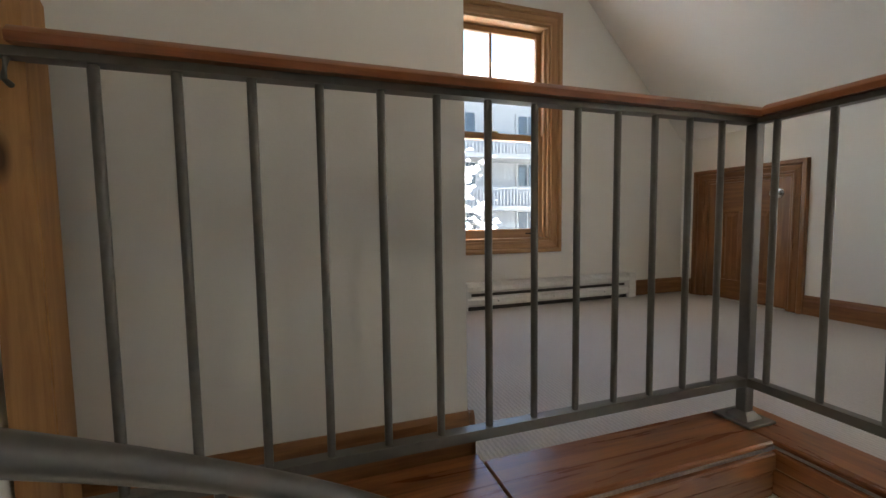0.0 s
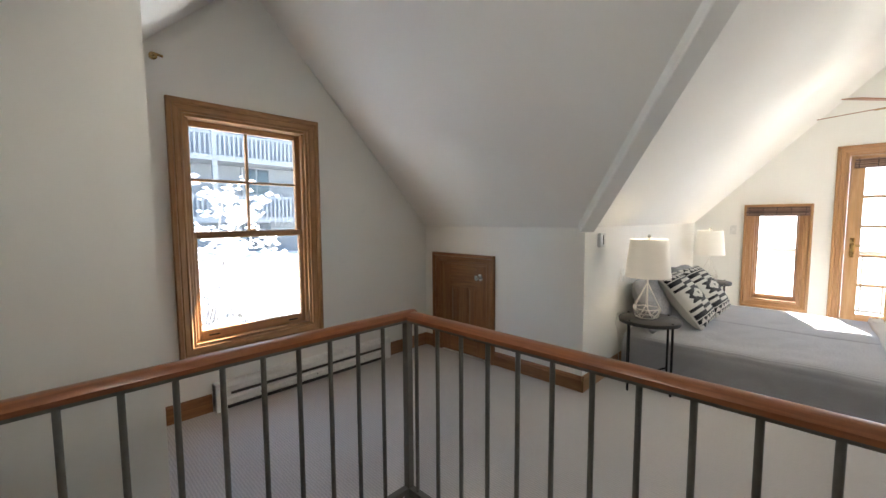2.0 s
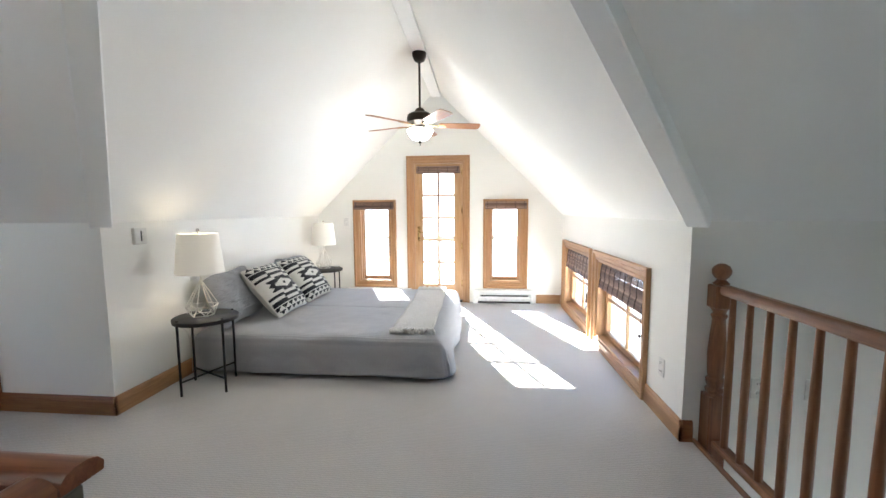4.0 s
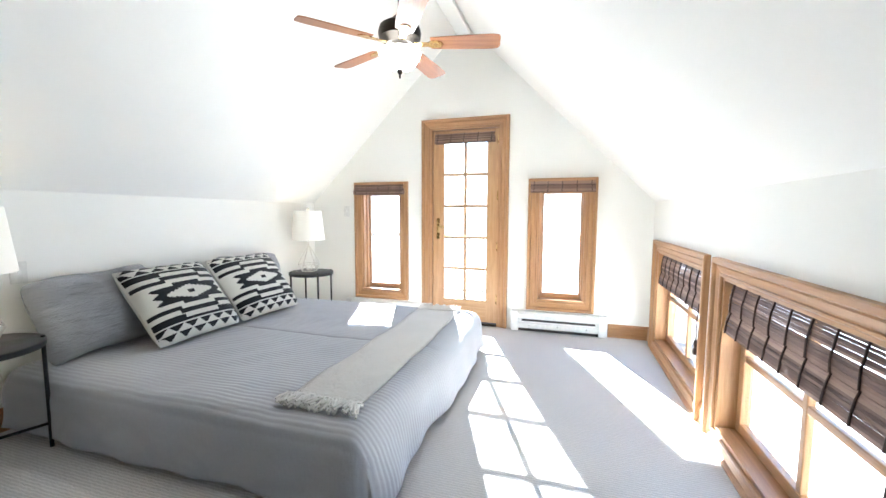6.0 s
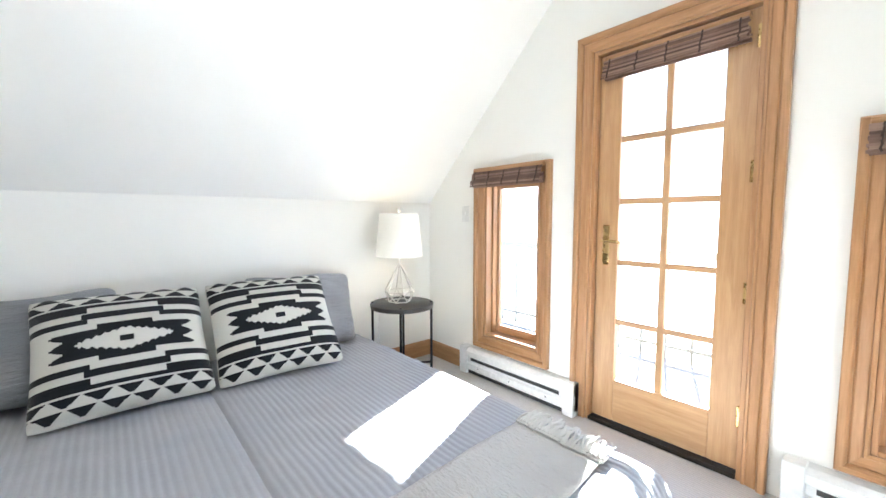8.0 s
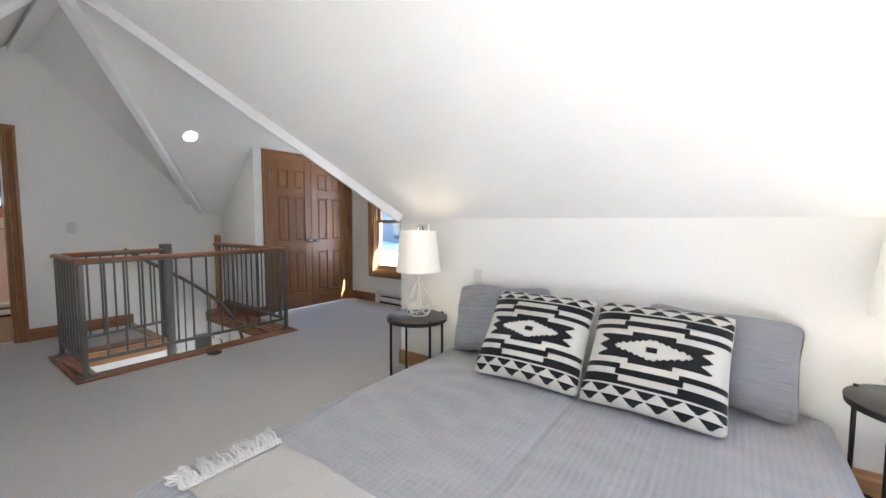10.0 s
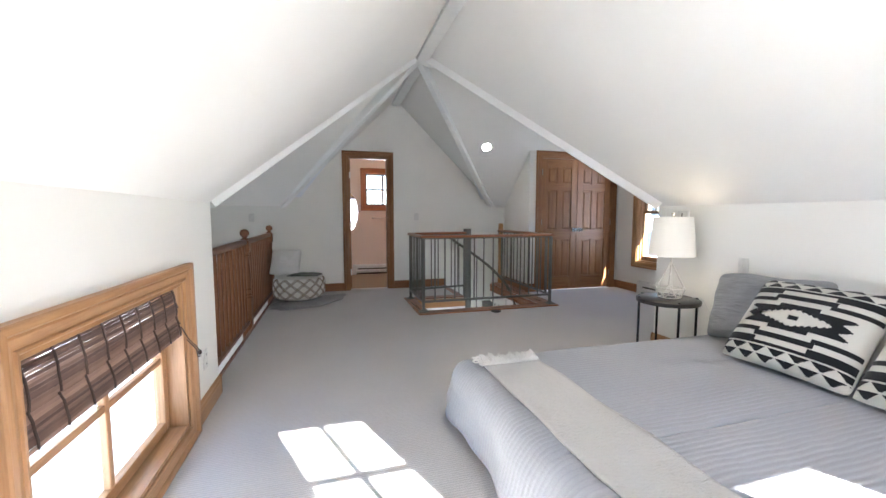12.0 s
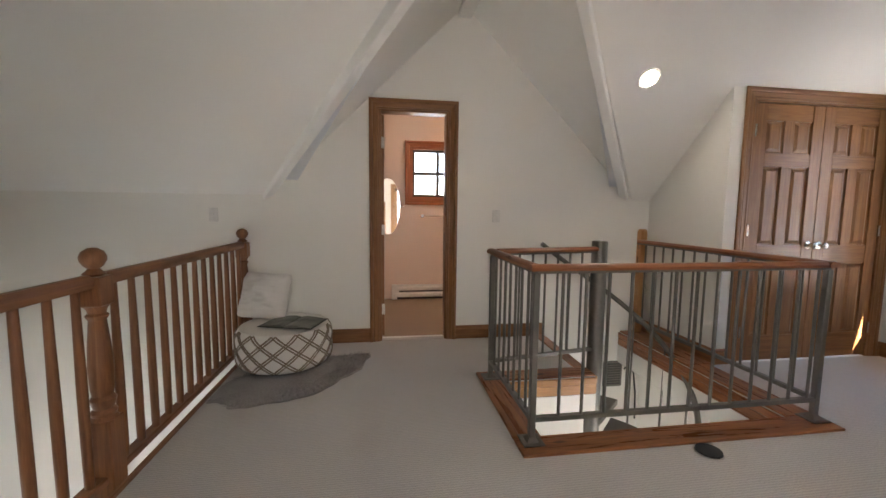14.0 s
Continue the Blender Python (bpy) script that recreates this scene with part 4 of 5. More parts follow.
def quilt():
    """A quilt over the mattress: ribbed top, rounded edge and hanging sides with folds."""
    bm = bmesh.new()
    nu, nv = 150, 90
    drop = 0.275
    W, L = BX1 - BX0, BY_1 - BY_0
    total_u = W + 2 * drop
    total_v = L + drop
    grid = []
    for j in range(nv + 1):
        row = []
        v = -drop + total_v * j / nv           # from the hem at the foot to the head
        for i in range(nu + 1):
            u = -drop + total_u * i / nu
            x, y, z = BX0 + min(max(u, 0), W), BY_0 + max(v, 0), BZ
            du = -u if u < 0 else (u - W if u > W else 0)
            dv = -v if v < 0 else 0
            ruff = 0.012 * math.sin(7 * v + 1.3 * math.sin(3 * v)) + 0.006 * math.sin(19 * v)
            rufv = 0.020 * math.sin(6.5 * u + 1.7 * math.sin(2.2 * u)) + 0.007 * math.sin(17 * u)
            if du > 0:
                s = du / drop
                ruff += 0.012 * noise.noise((v * 5.0, du * 9.0, 11 if u < 0 else 17))
                x += (-1 if u < 0 else 1) * (0.020 * math.sin(min(1, s * 3) * math.pi / 2) + s * (0.015 + ruff))
                z -= 0.022 + du * 0.92
            if dv > 0:
                s = dv / drop
                rufv += 0.012 * noise.noise((u * 5.0, dv * 9.0, 23))
                y -= 0.030 * math.sin(min(1, s * 3) * math.pi / 2) + s * (0.05 + rufv)
                z -= 0.022 + dv * 0.92 if du == 0 else 0
                if du > 0:
                    z = BZ - 0.022 - 0.92 * max(du, dv)
                    x += (1 if u < 0 else -1) * dv * 0.25
            if du == 0 and dv == 0:
                e = min(u, W - u, v) if v < L else min(u, W - u)
                z -= 0.022 * math.exp(-max(e, 0) / 0.03)
                sg = abs(u - W * 0.50)
                z -= 0.010 * math.exp(-(sg / 0.012) ** 2)
                z += 0.009 * noise.noise((u * 2.2, v * 2.0, 0)) + 0.006 * noise.noise((u * 6, v * 9, 3))
            row.append(bm.verts.new((x, y, max(z, 0.018 + 0.006 * math.sin(9 * u + 5 * v)))))
        grid.append(row)
    for j in range(nv):
        for i in range(nu):
            bm.faces.new((grid[j][i], grid[j][i + 1], grid[j + 1][i + 1], grid[j + 1][i]))
    return bm


def quilt_material():
    m = mat("ribbed_quilt", (0.27, 0.275, 0.29), 0.9, spec=0.15)
    v = coords(m)
    wv = node(m, "ShaderNodeTexWave", Scale=12.0, Distortion=0.5, Detail=2.0, Detail_Scale=1.5)
    wv.bands_direction = 'X'
    m.node_tree.links.new(v, wv.inputs["Vector"])
    n = noise_tex(m, v, 420, 3, 0.7)
    crinkle = noise_tex(m, coords(m, (10, 60, 40)), 1.0, 4, 0.6)
    col = ramp(m, n, [(0.3, (0.32, 0.32, 0.334)), (0.7, (0.41, 0.41, 0.428))])
    col = mixed(m, 0.10, col, ramp(m, wv.outputs["Fac"], [(0.05, (0.20, 0.20, 0.21)), (0.3, (0.40, 0.40, 0.418))]))
    to_base(m, col)
    h = mixed(m, 0.5, wv.outputs["Fac"], crinkle)
    bump(m, h, 0.55, 0.0075)
    m.node_tree.nodes["Principled BSDF"].inputs["Sheen Weight"].default_value = 0.25
    return m


q = part("quilt", quilt(), quilt_material(), bed, "grey ribbed cotton quilt", smooth=True)
sol = q.modifiers.new("thick", 'SOLIDIFY')
sol.thickness, sol.offset = 0.012, 1

# throw laid along the foot of the bed
th_m = thing("throw_blanket", pose(0, 0, BZ + 0.012), "cream woven throw with knotted fringe across the bed foot", "throw")
bm = bmesh.new()
nu, nv = 70, 16
g = []
for i in range(nu + 1):
    row = []
    x = 2.45 + (4.07 - 2.45) * i / nu
    for j in range(nv + 1):
        y = -0.235 + 0.335 * j / nv + 0.03 * (x - 2.45) + 0.010 * math.sin(x * 3.1) + 0.004 * math.sin(11 * x + j)
        z = 0.012 + 0.006 * noise.noise((x * 3, y * 4, 7)) + 0.004 * noise.noise((x * 9, y * 9, 2))
        row.append(bm.verts.new((x, y, z)))
    g.append(row)
for i in range(nu):
    for j in range(nv):
        bm.faces.new((g[i][j], g[i + 1][j], g[i + 1][j + 1], g[i][j + 1]))
t1 = part("cloth", bm, THROW, th_m, smooth=True)
sol = t1.modifiers.new("thick", 'SOLIDIFY')
sol.thickness, sol.offset = 0.008, 1
rng = random.Random(4)
for xe, way, y0 in ((2.454, -1, -0.228), (4.066, 1, -0.188)):
    for k in range(24):
        y = y0 + 0.33 * k / 23
        bm = bmesh.new()
        bend = rng.uniform(-.012, .012)
        for n_ in range(4):
            p = [Vector((xe, y + rng.uniform(-.005, .005), 0.014))]
            for q_ in range(5):
                p.append(p[-1] + Vector((way * (0.019 + rng.uniform(-.004, .005)), bend * 0.4 + rng.uniform(-.009, .009), rng.uniform(-.006, .008) + (0.007 if q_ < 2 else -0.004))))
            tube(bm, p, 0.0046, 6)
        bmesh.ops.create_icosphere(bm, subdivisions=1, radius=0.010, matrix=Matrix.Translation((xe + way * 0.014, y, 0.020)))
        part("tassel", bm, FRINGE, th_m, smooth=True)


def pillow_point(s, t, w, h, d, crown=1.0, soft=0.035):
    """Front or back surface of a stuffed square; s, t run from -1 to 1."""
    es, et = 1 - abs(s) ** 2.6, 1 - abs(t) ** 2.6
    puff = (max(es, 0) * max(et, 0)) ** 0.5
    pinch = 1 - 0.05 * (1 - abs(t) ** 2) * abs(s) ** 4 - soft * (abs(s) * abs(t)) ** 8
    pinch2 = 1 - 0.05 * (1 - abs(s) ** 2) * abs(t) ** 4 - soft * (abs(s) * abs(t)) ** 8
    return s * w / 2 * pinch, t * h / 2 * pinch2, d / 2 * puff * crown


def pillow_mesh(w, h, d, n=36, wrinkle=0.004, sd=0, soft=0.035):
    bm = bmesh.new()
    for side in (1, -1):
        g = []
        for j in range(n + 1):
            row = []
            for i in range(n + 1):
                s, t = -1 + 2 * i / n, -1 + 2 * j / n
                x, z, y = pillow_point(s, t, w, h, d, 1.0, soft)
                x += 0.012 * noise.noise((z * 5 + sd, side, 1)) * abs(s) ** 3 if soft > 0.04 else 0
                z += 0.016 * noise.noise((x * 4 + sd, 2, 5)) * abs(t) ** 3 if soft > 0.04 else 0
                y += (wrinkle * noise.noise((x * 9 + sd, z * 9, side * 3)) + 0.4 * wrinkle * noise.noise((x * 14 + sd, z * 40, side))) * (1 if abs(s) < .99 and abs(t) < .99 else 0)
                row.append(bm.verts.new((x, -side * y, z + h / 2)))
            g.append(row)
        for j in range(n):
            for i in range(n):
                bm.faces.new((g[j][i], g[j][i + 1], g[j + 1][i + 1], g[j + 1][i]))
    bmesh.ops.remove_doubles(bm, verts=bm.verts, dist=0.0004)
    return bm


def inked(u, v):
    """Whether the woven pattern is black at (u, v), both from -1 to 1."""
    au, av = abs(u), abs(v)
    # two rows of triangles near the top and the bottom
    for lo, hi, off in ((0.70, 0.82, 0.5), (0.85, 0.97, 0.0)):
        if lo < av < hi:
            k = (u * 3.1 + off) % 1.0
            f = (hi - av) / (hi - lo)
            return abs(k - 0.5) < 0.06 + 0.40 * (f if v > 0 else f)
    if 0.52 < av < 0.665:
        return au > 0.40 or av > 0.60
    lift = 0.0 if au > 0.46 else 0.085
    if 0.315 + lift < av < 0.415 + lift:
        return True
    if lift and au > 0.40 and 0.315 < av < 0.50:
        return True
    # stepped lozenge in the middle, with toothed feet
    tooth = 0.035 * (1 - abs(((u * 22) % 2) - 1))
    if av < 0.215 and au < 0.80:
        if au > 0.64 and abs(((v * 11) % 2) - 1) < (au - 0.64) * 6:
            return False
        core = 0.165 * (1 - au / 0.56) + tooth * (1 if au < 0.5 else 0)
        if av < core and au < 0.54:
            return au < 0.14 and av < 0.05 and abs(((u * 10) % 2) - 1) > 0.30
        return True
    return 0.215 <= av < 0.295 and au < 0.30


def pattern_pillow(m, sd):
    """A square cushion whose woven black figures are faces of their own on the ivory front."""
    p = thing("throw_pillow", m, "black and ivory geometric woven throw pillow", "pillow", "patterned pillows on the bed")
    w, h, d = 0.60, 0.55, 0.21
    part("cover", pillow_mesh(w, h, d, 30, 0.003, sd), LINEN, p, smooth=True)
    n = 132
    bm = bmesh.new()
    vs = {}

    def vert(i, j):
        if (i, j) not in vs:
            s, t = -0.992 + 1.984 * i / n, -0.992 + 1.984 * j / n
            x, z, y = pillow_point(s, t, w, h, d)
            y += 0.003 * noise.noise((x * 9 + sd, z * 9, 3))
            vs[(i, j)] = bm.verts.new((x, -y - 0.0028, z + h / 2))
        return vs[(i, j)]
    for j in range(n):
        for i in range(n):
            if inked(-1 + 2 * (i + .5) / n, -1 + 2 * (j + .5) / n):
                bm.faces.new((vert(i, j), vert(i + 1, j), vert(i + 1, j + 1), vert(i, j + 1)))
    part("woven_figure", bm, INK, p, "black woven figures", smooth=True)
    return p


def plain_pillow(m, w, h, d, material, label, sd=0, group=""):
    p = thing("pillow", m, label, "pillow", group)
    part("case", pillow_mesh(w, h, d, 48, 0.016, sd, 0.075), material, p, smooth=True)
    return p


pattern_pillow(pose(2.965, 1.170, BZ + 0.03, -40, 0, 1), 1)
pattern_pillow(pose(3.562, 1.155, BZ + 0.03, -39, 0, -2), 2)
plain_pillow(pose(2.65, 1.47, BZ + 0.03, -20, -3, 3), 0.66, 0.46, 0.19, SLIP, "grey cotton bed pillow leaning on the wall", 5, "grey bed pillows")
plain_pillow(pose(3.78, 1.47, BZ + 0.03, -21, 2, -3), 0.64, 0.45, 0.19, SLIP, "grey cotton bed pillow leaning on the wall", 9, "grey bed pillows")


def side_table(m, label):
    t = thing("side_table", m, label, "side table", "black side tables")
    zt = 0.535
    bm = lathe(bmesh.new(), [(0.185, zt - 0.035), (0.212, zt - 0.03), (0.215, zt - 0.004), (0.21, zt), (0.001, zt)], 40)
    part("tabletop", bm, TABLE_BLACK, t, "round black wooden top", smooth=True)
    for k in range(4):
        a = radians(45 + 90 * k)
        x, y = 0.20 * math.cos(a), 0.20 * math.sin(a)
        part("leg", tube(bmesh.new(), [(x, y, 0.0), (x, y, zt + 0.008)], 0.0085, 10), BLACK, t, smooth=True)
        part("collar", tube(bmesh.new(), [(x * 0.9, y * 0.9, zt - 0.015), (x * 1.02, y * 1.02, zt - 0.015)], 0.013, 10), BLACK, t, smooth=True)
    for a in (45, 135):
        c, s = 0.20 * math.cos(radians(a)), 0.20 * math.sin(radians(a))
        part("stretcher", tube(bmesh.new(), [(c, s, 0.10), (-c, -s, 0.10 + (0.016 if a > 90 else 0))], 0.007, 8), BLACK, t, smooth=True)
    return t


T1 = pose(2.055, 1.40, 0, 0, 0, 20)
T2 = pose(4.43, 1.435, 0, 0, 0, 8)
side_table(T1, "round black side table with thin metal legs by the bed")
side_table(T2, "round black side table with thin metal legs near the window")

SHADE = glow("lamp_shade", (1.0, 0.86, 0.66), 0.009, (0.76, 0.73, 0.66))
SHADE.node_tree.nodes["Principled BSDF"].inputs["Transmission Weight"].default_value = 0.0
WIRE = brushed("white_wire", (0.72, 0.69, 0.64), 0.45, 0.0)
BULB = glow("bulb", (1.0, 0.82, 0.58), 1.7)


def table_lamp(m):
    l = thing("table_lamp", m, "table lamp with white drum shade on a white wire base", "lamp", "bedside lamps")
    z0 = 0.537
    rim = [Vector((0.105 * math.cos(radians(60 * k)), 0.105 * math.sin(radians(60 * k)), z0 + 0.075)) for k in range(6)]
    foot = [Vector((0.075 * math.cos(radians(60 * k + 30)), 0.075 * math.sin(radians(60 * k + 30)), z0 + 0.006)) for k in range(6)]
    top = Vector((0, 0, z0 + 0.27))
    for k in range(6):
        for a, b in ((rim[k], rim[(k + 1) % 6]), (foot[k], foot[(k + 1) % 6]), (rim[k], foot[k]), (rim[(k + 1) % 6], foot[k]), (rim[k], top)):
            part("wire", tube(bmesh.new(), [a, b], 0.0035, 6), WIRE, l)
    part("stem", tube(bmesh.new(), [(0, 0, z0 + 0.25), (0, 0, z0 + 0.42)], 0.006, 8), WIRE, l, smooth=True)
    bm = bmesh.new()
    rings = [ring(bm, (0, 0, z), r, 40, Vector((1, 0, 0)), Vector((0, 1, 0))) for r, z in ((0.158, z0 + 0.315), (0.130, z0 + 0.60), (0.127, z0 + 0.60), (0.155, z0 + 0.315))]
    skin(bm, rings + [rings[0]], cap=False)
    sh = part("shade", bm, SHADE, l, "white fabric drum shade", smooth=True)
    for k in range(3):
        a = radians(120 * k)
        part("spider", tube(bmesh.new(), [(0, 0, z0 + 0.585), (0.128 * math.cos(a), 0.128 * math.sin(a), z0 + 0.59)], 0.0025, 6), CHROME, sh)
    part("bulb", lathe(bmesh.new(), [(0.012, z0 + 0.42), (0.014, z0 + 0.44), (0.028, z0 + 0.47), (0.030, z0 + 0.49), (0.02, z0 + 0.515), (0.001, z0 + 0.525)], 14), BULB, l, "lit bulb", smooth=True)
    part("finial", lathe(bmesh.new(), [(0.004, z0 + 0.585), (0.004, z0 + 0.61), (0.011, z0 + 0.616), (0.012, z0 + 0.626), (0.006, z0 + 0.636), (0.001, z0 + 0.637)], 12), CHROME, l, "glass finial", smooth=True)
    return l


for m in (T1, T2):
    table_lamp(Matrix.Translation((-0.005, 0.02, 0.0)) @ m)
cord = thing("lamp_cord", pose(0, 0, 0), "thin white lamp cord hanging behind the side table", "cord", "lamp cords")
part("wire", tube(bmesh.new(), [(4.40, 1.58, 0.537), (4.40, 1.66, 0.52), (4.405, 1.69, 0.40), (4.40, 1.70, 0.25), (4.42, 1.70, 0.13), (4.45, 1.69, 0.02)], 0.0025, 6), PLASTIC, cord, smooth=True)
cord = thing("lamp_cord", pose(0, 0, 0), "thin white lamp cord hanging behind the side table", "cord", "lamp cords")
part("wire", tube(bmesh.new(), [(2.10, 1.58, 0.537), (2.12, 1.66, 0.52), (2.16, 1.69, 0.42), (2.24, 1.70, 0.34), (2.27, 1.70, 0.2), (2.25, 1.69, 0.02)], 0.0025, 6), PLASTIC, cord, smooth=True)

# ceiling fan
FX = 3.38
fan = thing("ceiling_fan", pose(FX, 0, 0), "dark bronze ceiling fan with wooden blades and a glass bowl light", "ceiling fan")
part("canopy", lathe(bmesh.new(), [(0.025, 2.735), (0.05, 2.75), (0.068, 2.79), (0.07, 2.826)], 24), BRONZE, fan, smooth=True)
part("downrod", tube(bmesh.new(), [(0, 0, 2.28), (0, 0, 2.75)], 0.011, 12), BRONZE, fan, smooth=True)
part("motor", lathe(bmesh.new(), [(0.04, 2.12), (0.085, 2.13), (0.10, 2.15), (0.125, 2.165), (0.13, 2.20), (0.12, 2.235), (0.09, 2.255), (0.05, 2.265), (0.045, 2.285), (0.03, 2.30)], 32), BRONZE, fan, smooth=True)
BLADE = wood("fan_blade_wood", (0.40, 0.17, 0.075), (0.26, 0.10, 0.04), 'x', 0.4)
for k in range(5):
    a = radians(-5 + 72 * k)
    rot = Matrix.Rotation(a, 4, 'Z')
    bm = bmesh.new()
    out = [(0.19, -0.052), (0.30, -0.060), (0.56, -0.068), (0.595, -0.060), (0.605, -0.04), (0.605, 0.04), (0.595, 0.060), (0.56, 0.068), (0.30, 0.060), (0.19, 0.052)]
    prism(bm, [(x, y, 0) for x, y in out], (0, 0, 0.006))
    bl = part("blade", bm, BLADE, fan, "wooden fan blade")
    bl.matrix_local = Matrix.Translation((0, 0, 2.135)) @ rot @ Matrix.Rotation(radians(-11), 4, 'X')
    bm = bmesh.new()
    prism(bm, [(x, y, 0) for x, y in ((0.09, -0.02), (0.17, -0.018), (0.20, -0.035), (0.25, -0.028), (0.265, 0), (0.25, 0.028), (0.20, 0.035), (0.17, 0.018), (0.09, 0.02))], (0, 0, 0.006))
    br = part("blade_iron", bm, BRASS, fan, "bronze blade bracket")
    br.matrix_local = Matrix.Translation((0, 0, 2.1275)) @ rot @ Matrix.Rotation(radians(-11), 4, 'X')
part("light_fitter", lathe(bmesh.new(), [(0.06, 2.085), (0.065, 2.10), (0.05, 2.125)], 24), BRONZE, fan, smooth=True)
BOWL = glow("glass_bowl", (1.0, 0.97, 0.93), 2.0, (0.85, 0.83, 0.78))
part("bowl", lathe(bmesh.new(), [(0.001, 1.985), (0.03, 1.986), (0.075, 2.0), (0.10, 2.025), (0.118, 2.055), (0.128, 2.085), (0.12, 2.092), (0.06, 2.095)], 32), BOWL, fan, "white glass bowl light", smooth=True)
part("finial", lathe(bmesh.new(), [(0.001, 1.935), (0.006, 1.938), (0.005, 1.955), (0.014, 1.968), (0.022, 1.98), (0.02, 1.988)], 16), BRONZE, fan, smooth=True)

# recessed ceiling light over the stair
can_x, can_y = -0.92, 1.15
sl = math.atan(WS)
canl = thing("recessed_light", pose(can_x, can_y, zd(can_x) - 0.001, 0, -math.degrees(sl), 0), "white round recessed ceiling light, switched on", "ceiling light")
part("trim_ring", lathe(bmesh.new(), [(0.055, -0.002), (0.075, -0.006), (0.078, 0.0)], 28), WHITE_ENAMEL, canl, smooth=True)
part("lens", lathe(bmesh.new(), [(0.001, -0.008), (0.05, -0.0075), (0.056, -0.003)], 28), glow("can_lens", (1.0, 0.93, 0.82), 7.0), canl, "lit lens", smooth=True)


# bamboo blinds
def slat_mat():
    m = mat("bamboo_slats", (0.16, 0.09, 0.06), 0.65)
    rnd = node(m, "ShaderNodeObjectInfo").outputs["Random"]
    n = noise_tex(m, coords(m, (6, 60, 60)), 1.5, 4)
    a = ramp(m, n, [(0.25, (0.06, 0.032, 0.022)), (0.5, (0.16, 0.09, 0.065)), (0.75, (0.28, 0.17, 0.125))])
    b = ramp(m, rnd, [(0.0, (0.045, 0.025, 0.018)), (0.5, (0.16, 0.09, 0.065)), (1.0, (0.42, 0.28, 0.21))])
    to_base(m, mixed(m, 0.62, a, b))
    bump(m, n, 0.3, 0.002)
    return m


SLAT = slat_mat()
CORDM = fabric("dark_cord", (0.085, 0.058, 0.048), (0.05, 0.033, 0.027))
srng = random.Random(11)


def blind(m, width, zt, tiers, fold, label):
    """A woven roman blind: head rail, bulging tiers of slats, folded layers behind, and cords.
    tiers: (top, bottom, depth at the top, depth at the bottom) below the head rail."""
    b = thing("bamboo_blind", m, label, "window blind", "woven bamboo blinds")
    W = width / 2
    meshes = []
    for k in range(3):
        me = bpy.data.meshes.new("slat")
        hz = (0.0042, 0.0050, 0.0058)[k]
        bm = bmesh.new()
        path = [(-W + 2 * W * i / 6, srng.uniform(-.0008, .0008), srng.uniform(-.0012, .0012)) for i in range(7)]
        sweep(bm, path, [(-0.0013, -hz), (0.0013, -hz), (0.0013, hz), (-0.0013, hz)], (0, 1, 0), (0, 0, 1))
        bm.to_mesh(me)
        bm.free()
        me.materials.append(SLAT)
        meshes.append(me)
    part("head_rail", boxed(-W, W, -0.030, -0.002, zt - 0.022, zt, bevel=0.003), WOOD['x'], b, "light wooden head rail")

    def slat(y, z, tilt=0.0):
        ob = new("slat", srng.choice(meshes))
        ob.parent = b
        ob.matrix_local = Matrix.Translation((srng.uniform(-.005, .005), y + srng.uniform(-.0015, .0015), z)) @ Matrix.Rotation(tilt + srng.uniform(-.15, .15), 4, 'X') @ Matrix.Rotation(srng.uniform(-.004, .004), 4, 'Y')
    lines = []
    for top, bot, d0, d1 in tiers:
        n = max(2, round((top - bot) / 0.0106))
        lean = math.atan2(d1 - d0, top - bot)
        for k in range(n):
            f = (k + 0.5) / n
            slat(-d0 - (d1 - d0) * f - 0.006 * math.sin(math.pi * f), zt - 0.0 - (zt - top) - (top - bot) * f, -lean)
        lines.append([(f, -d0 - (d1 - d0) * f - 0.006 * math.sin(math.pi * f) - 0.0045, top - (top - bot) * f) for f in (0, .2, .4, .6, .8, 1.0)])
    top, bot, layers, y0 = fold
    for k in range(layers):
        n = max(2, round((top - bot) / 0.0125))
        for i in range(n):
            slat(-y0 - 0.0075 * k, top - (top - bot) * (i + srng.uniform(.2, .8)) / n, srng.uniform(-.25, .25))
    nc = max(4, round(width / 0.115))
    for i in range(nc):
        x = -W + 0.03 + (width - 0.06) * i / (nc - 1)
        for ln in lines:
            part("cord", tube(bmesh.new(), [(x + srng.uniform(-.003, .003), y, z) for f, y, z in ln], 0.0036, 6), CORDM, b, "dark woven cord", smooth=True)
    return b


def head_blind(m, width, zt, label):
    blind(m, width, zt, [(zt - 0.022, zt - 0.070, 0.030, 0.044), (zt - 0.058, zt - 0.120, 0.036, 0.060)], (zt - 0.06, zt - 0.122, 4, 0.008), label)


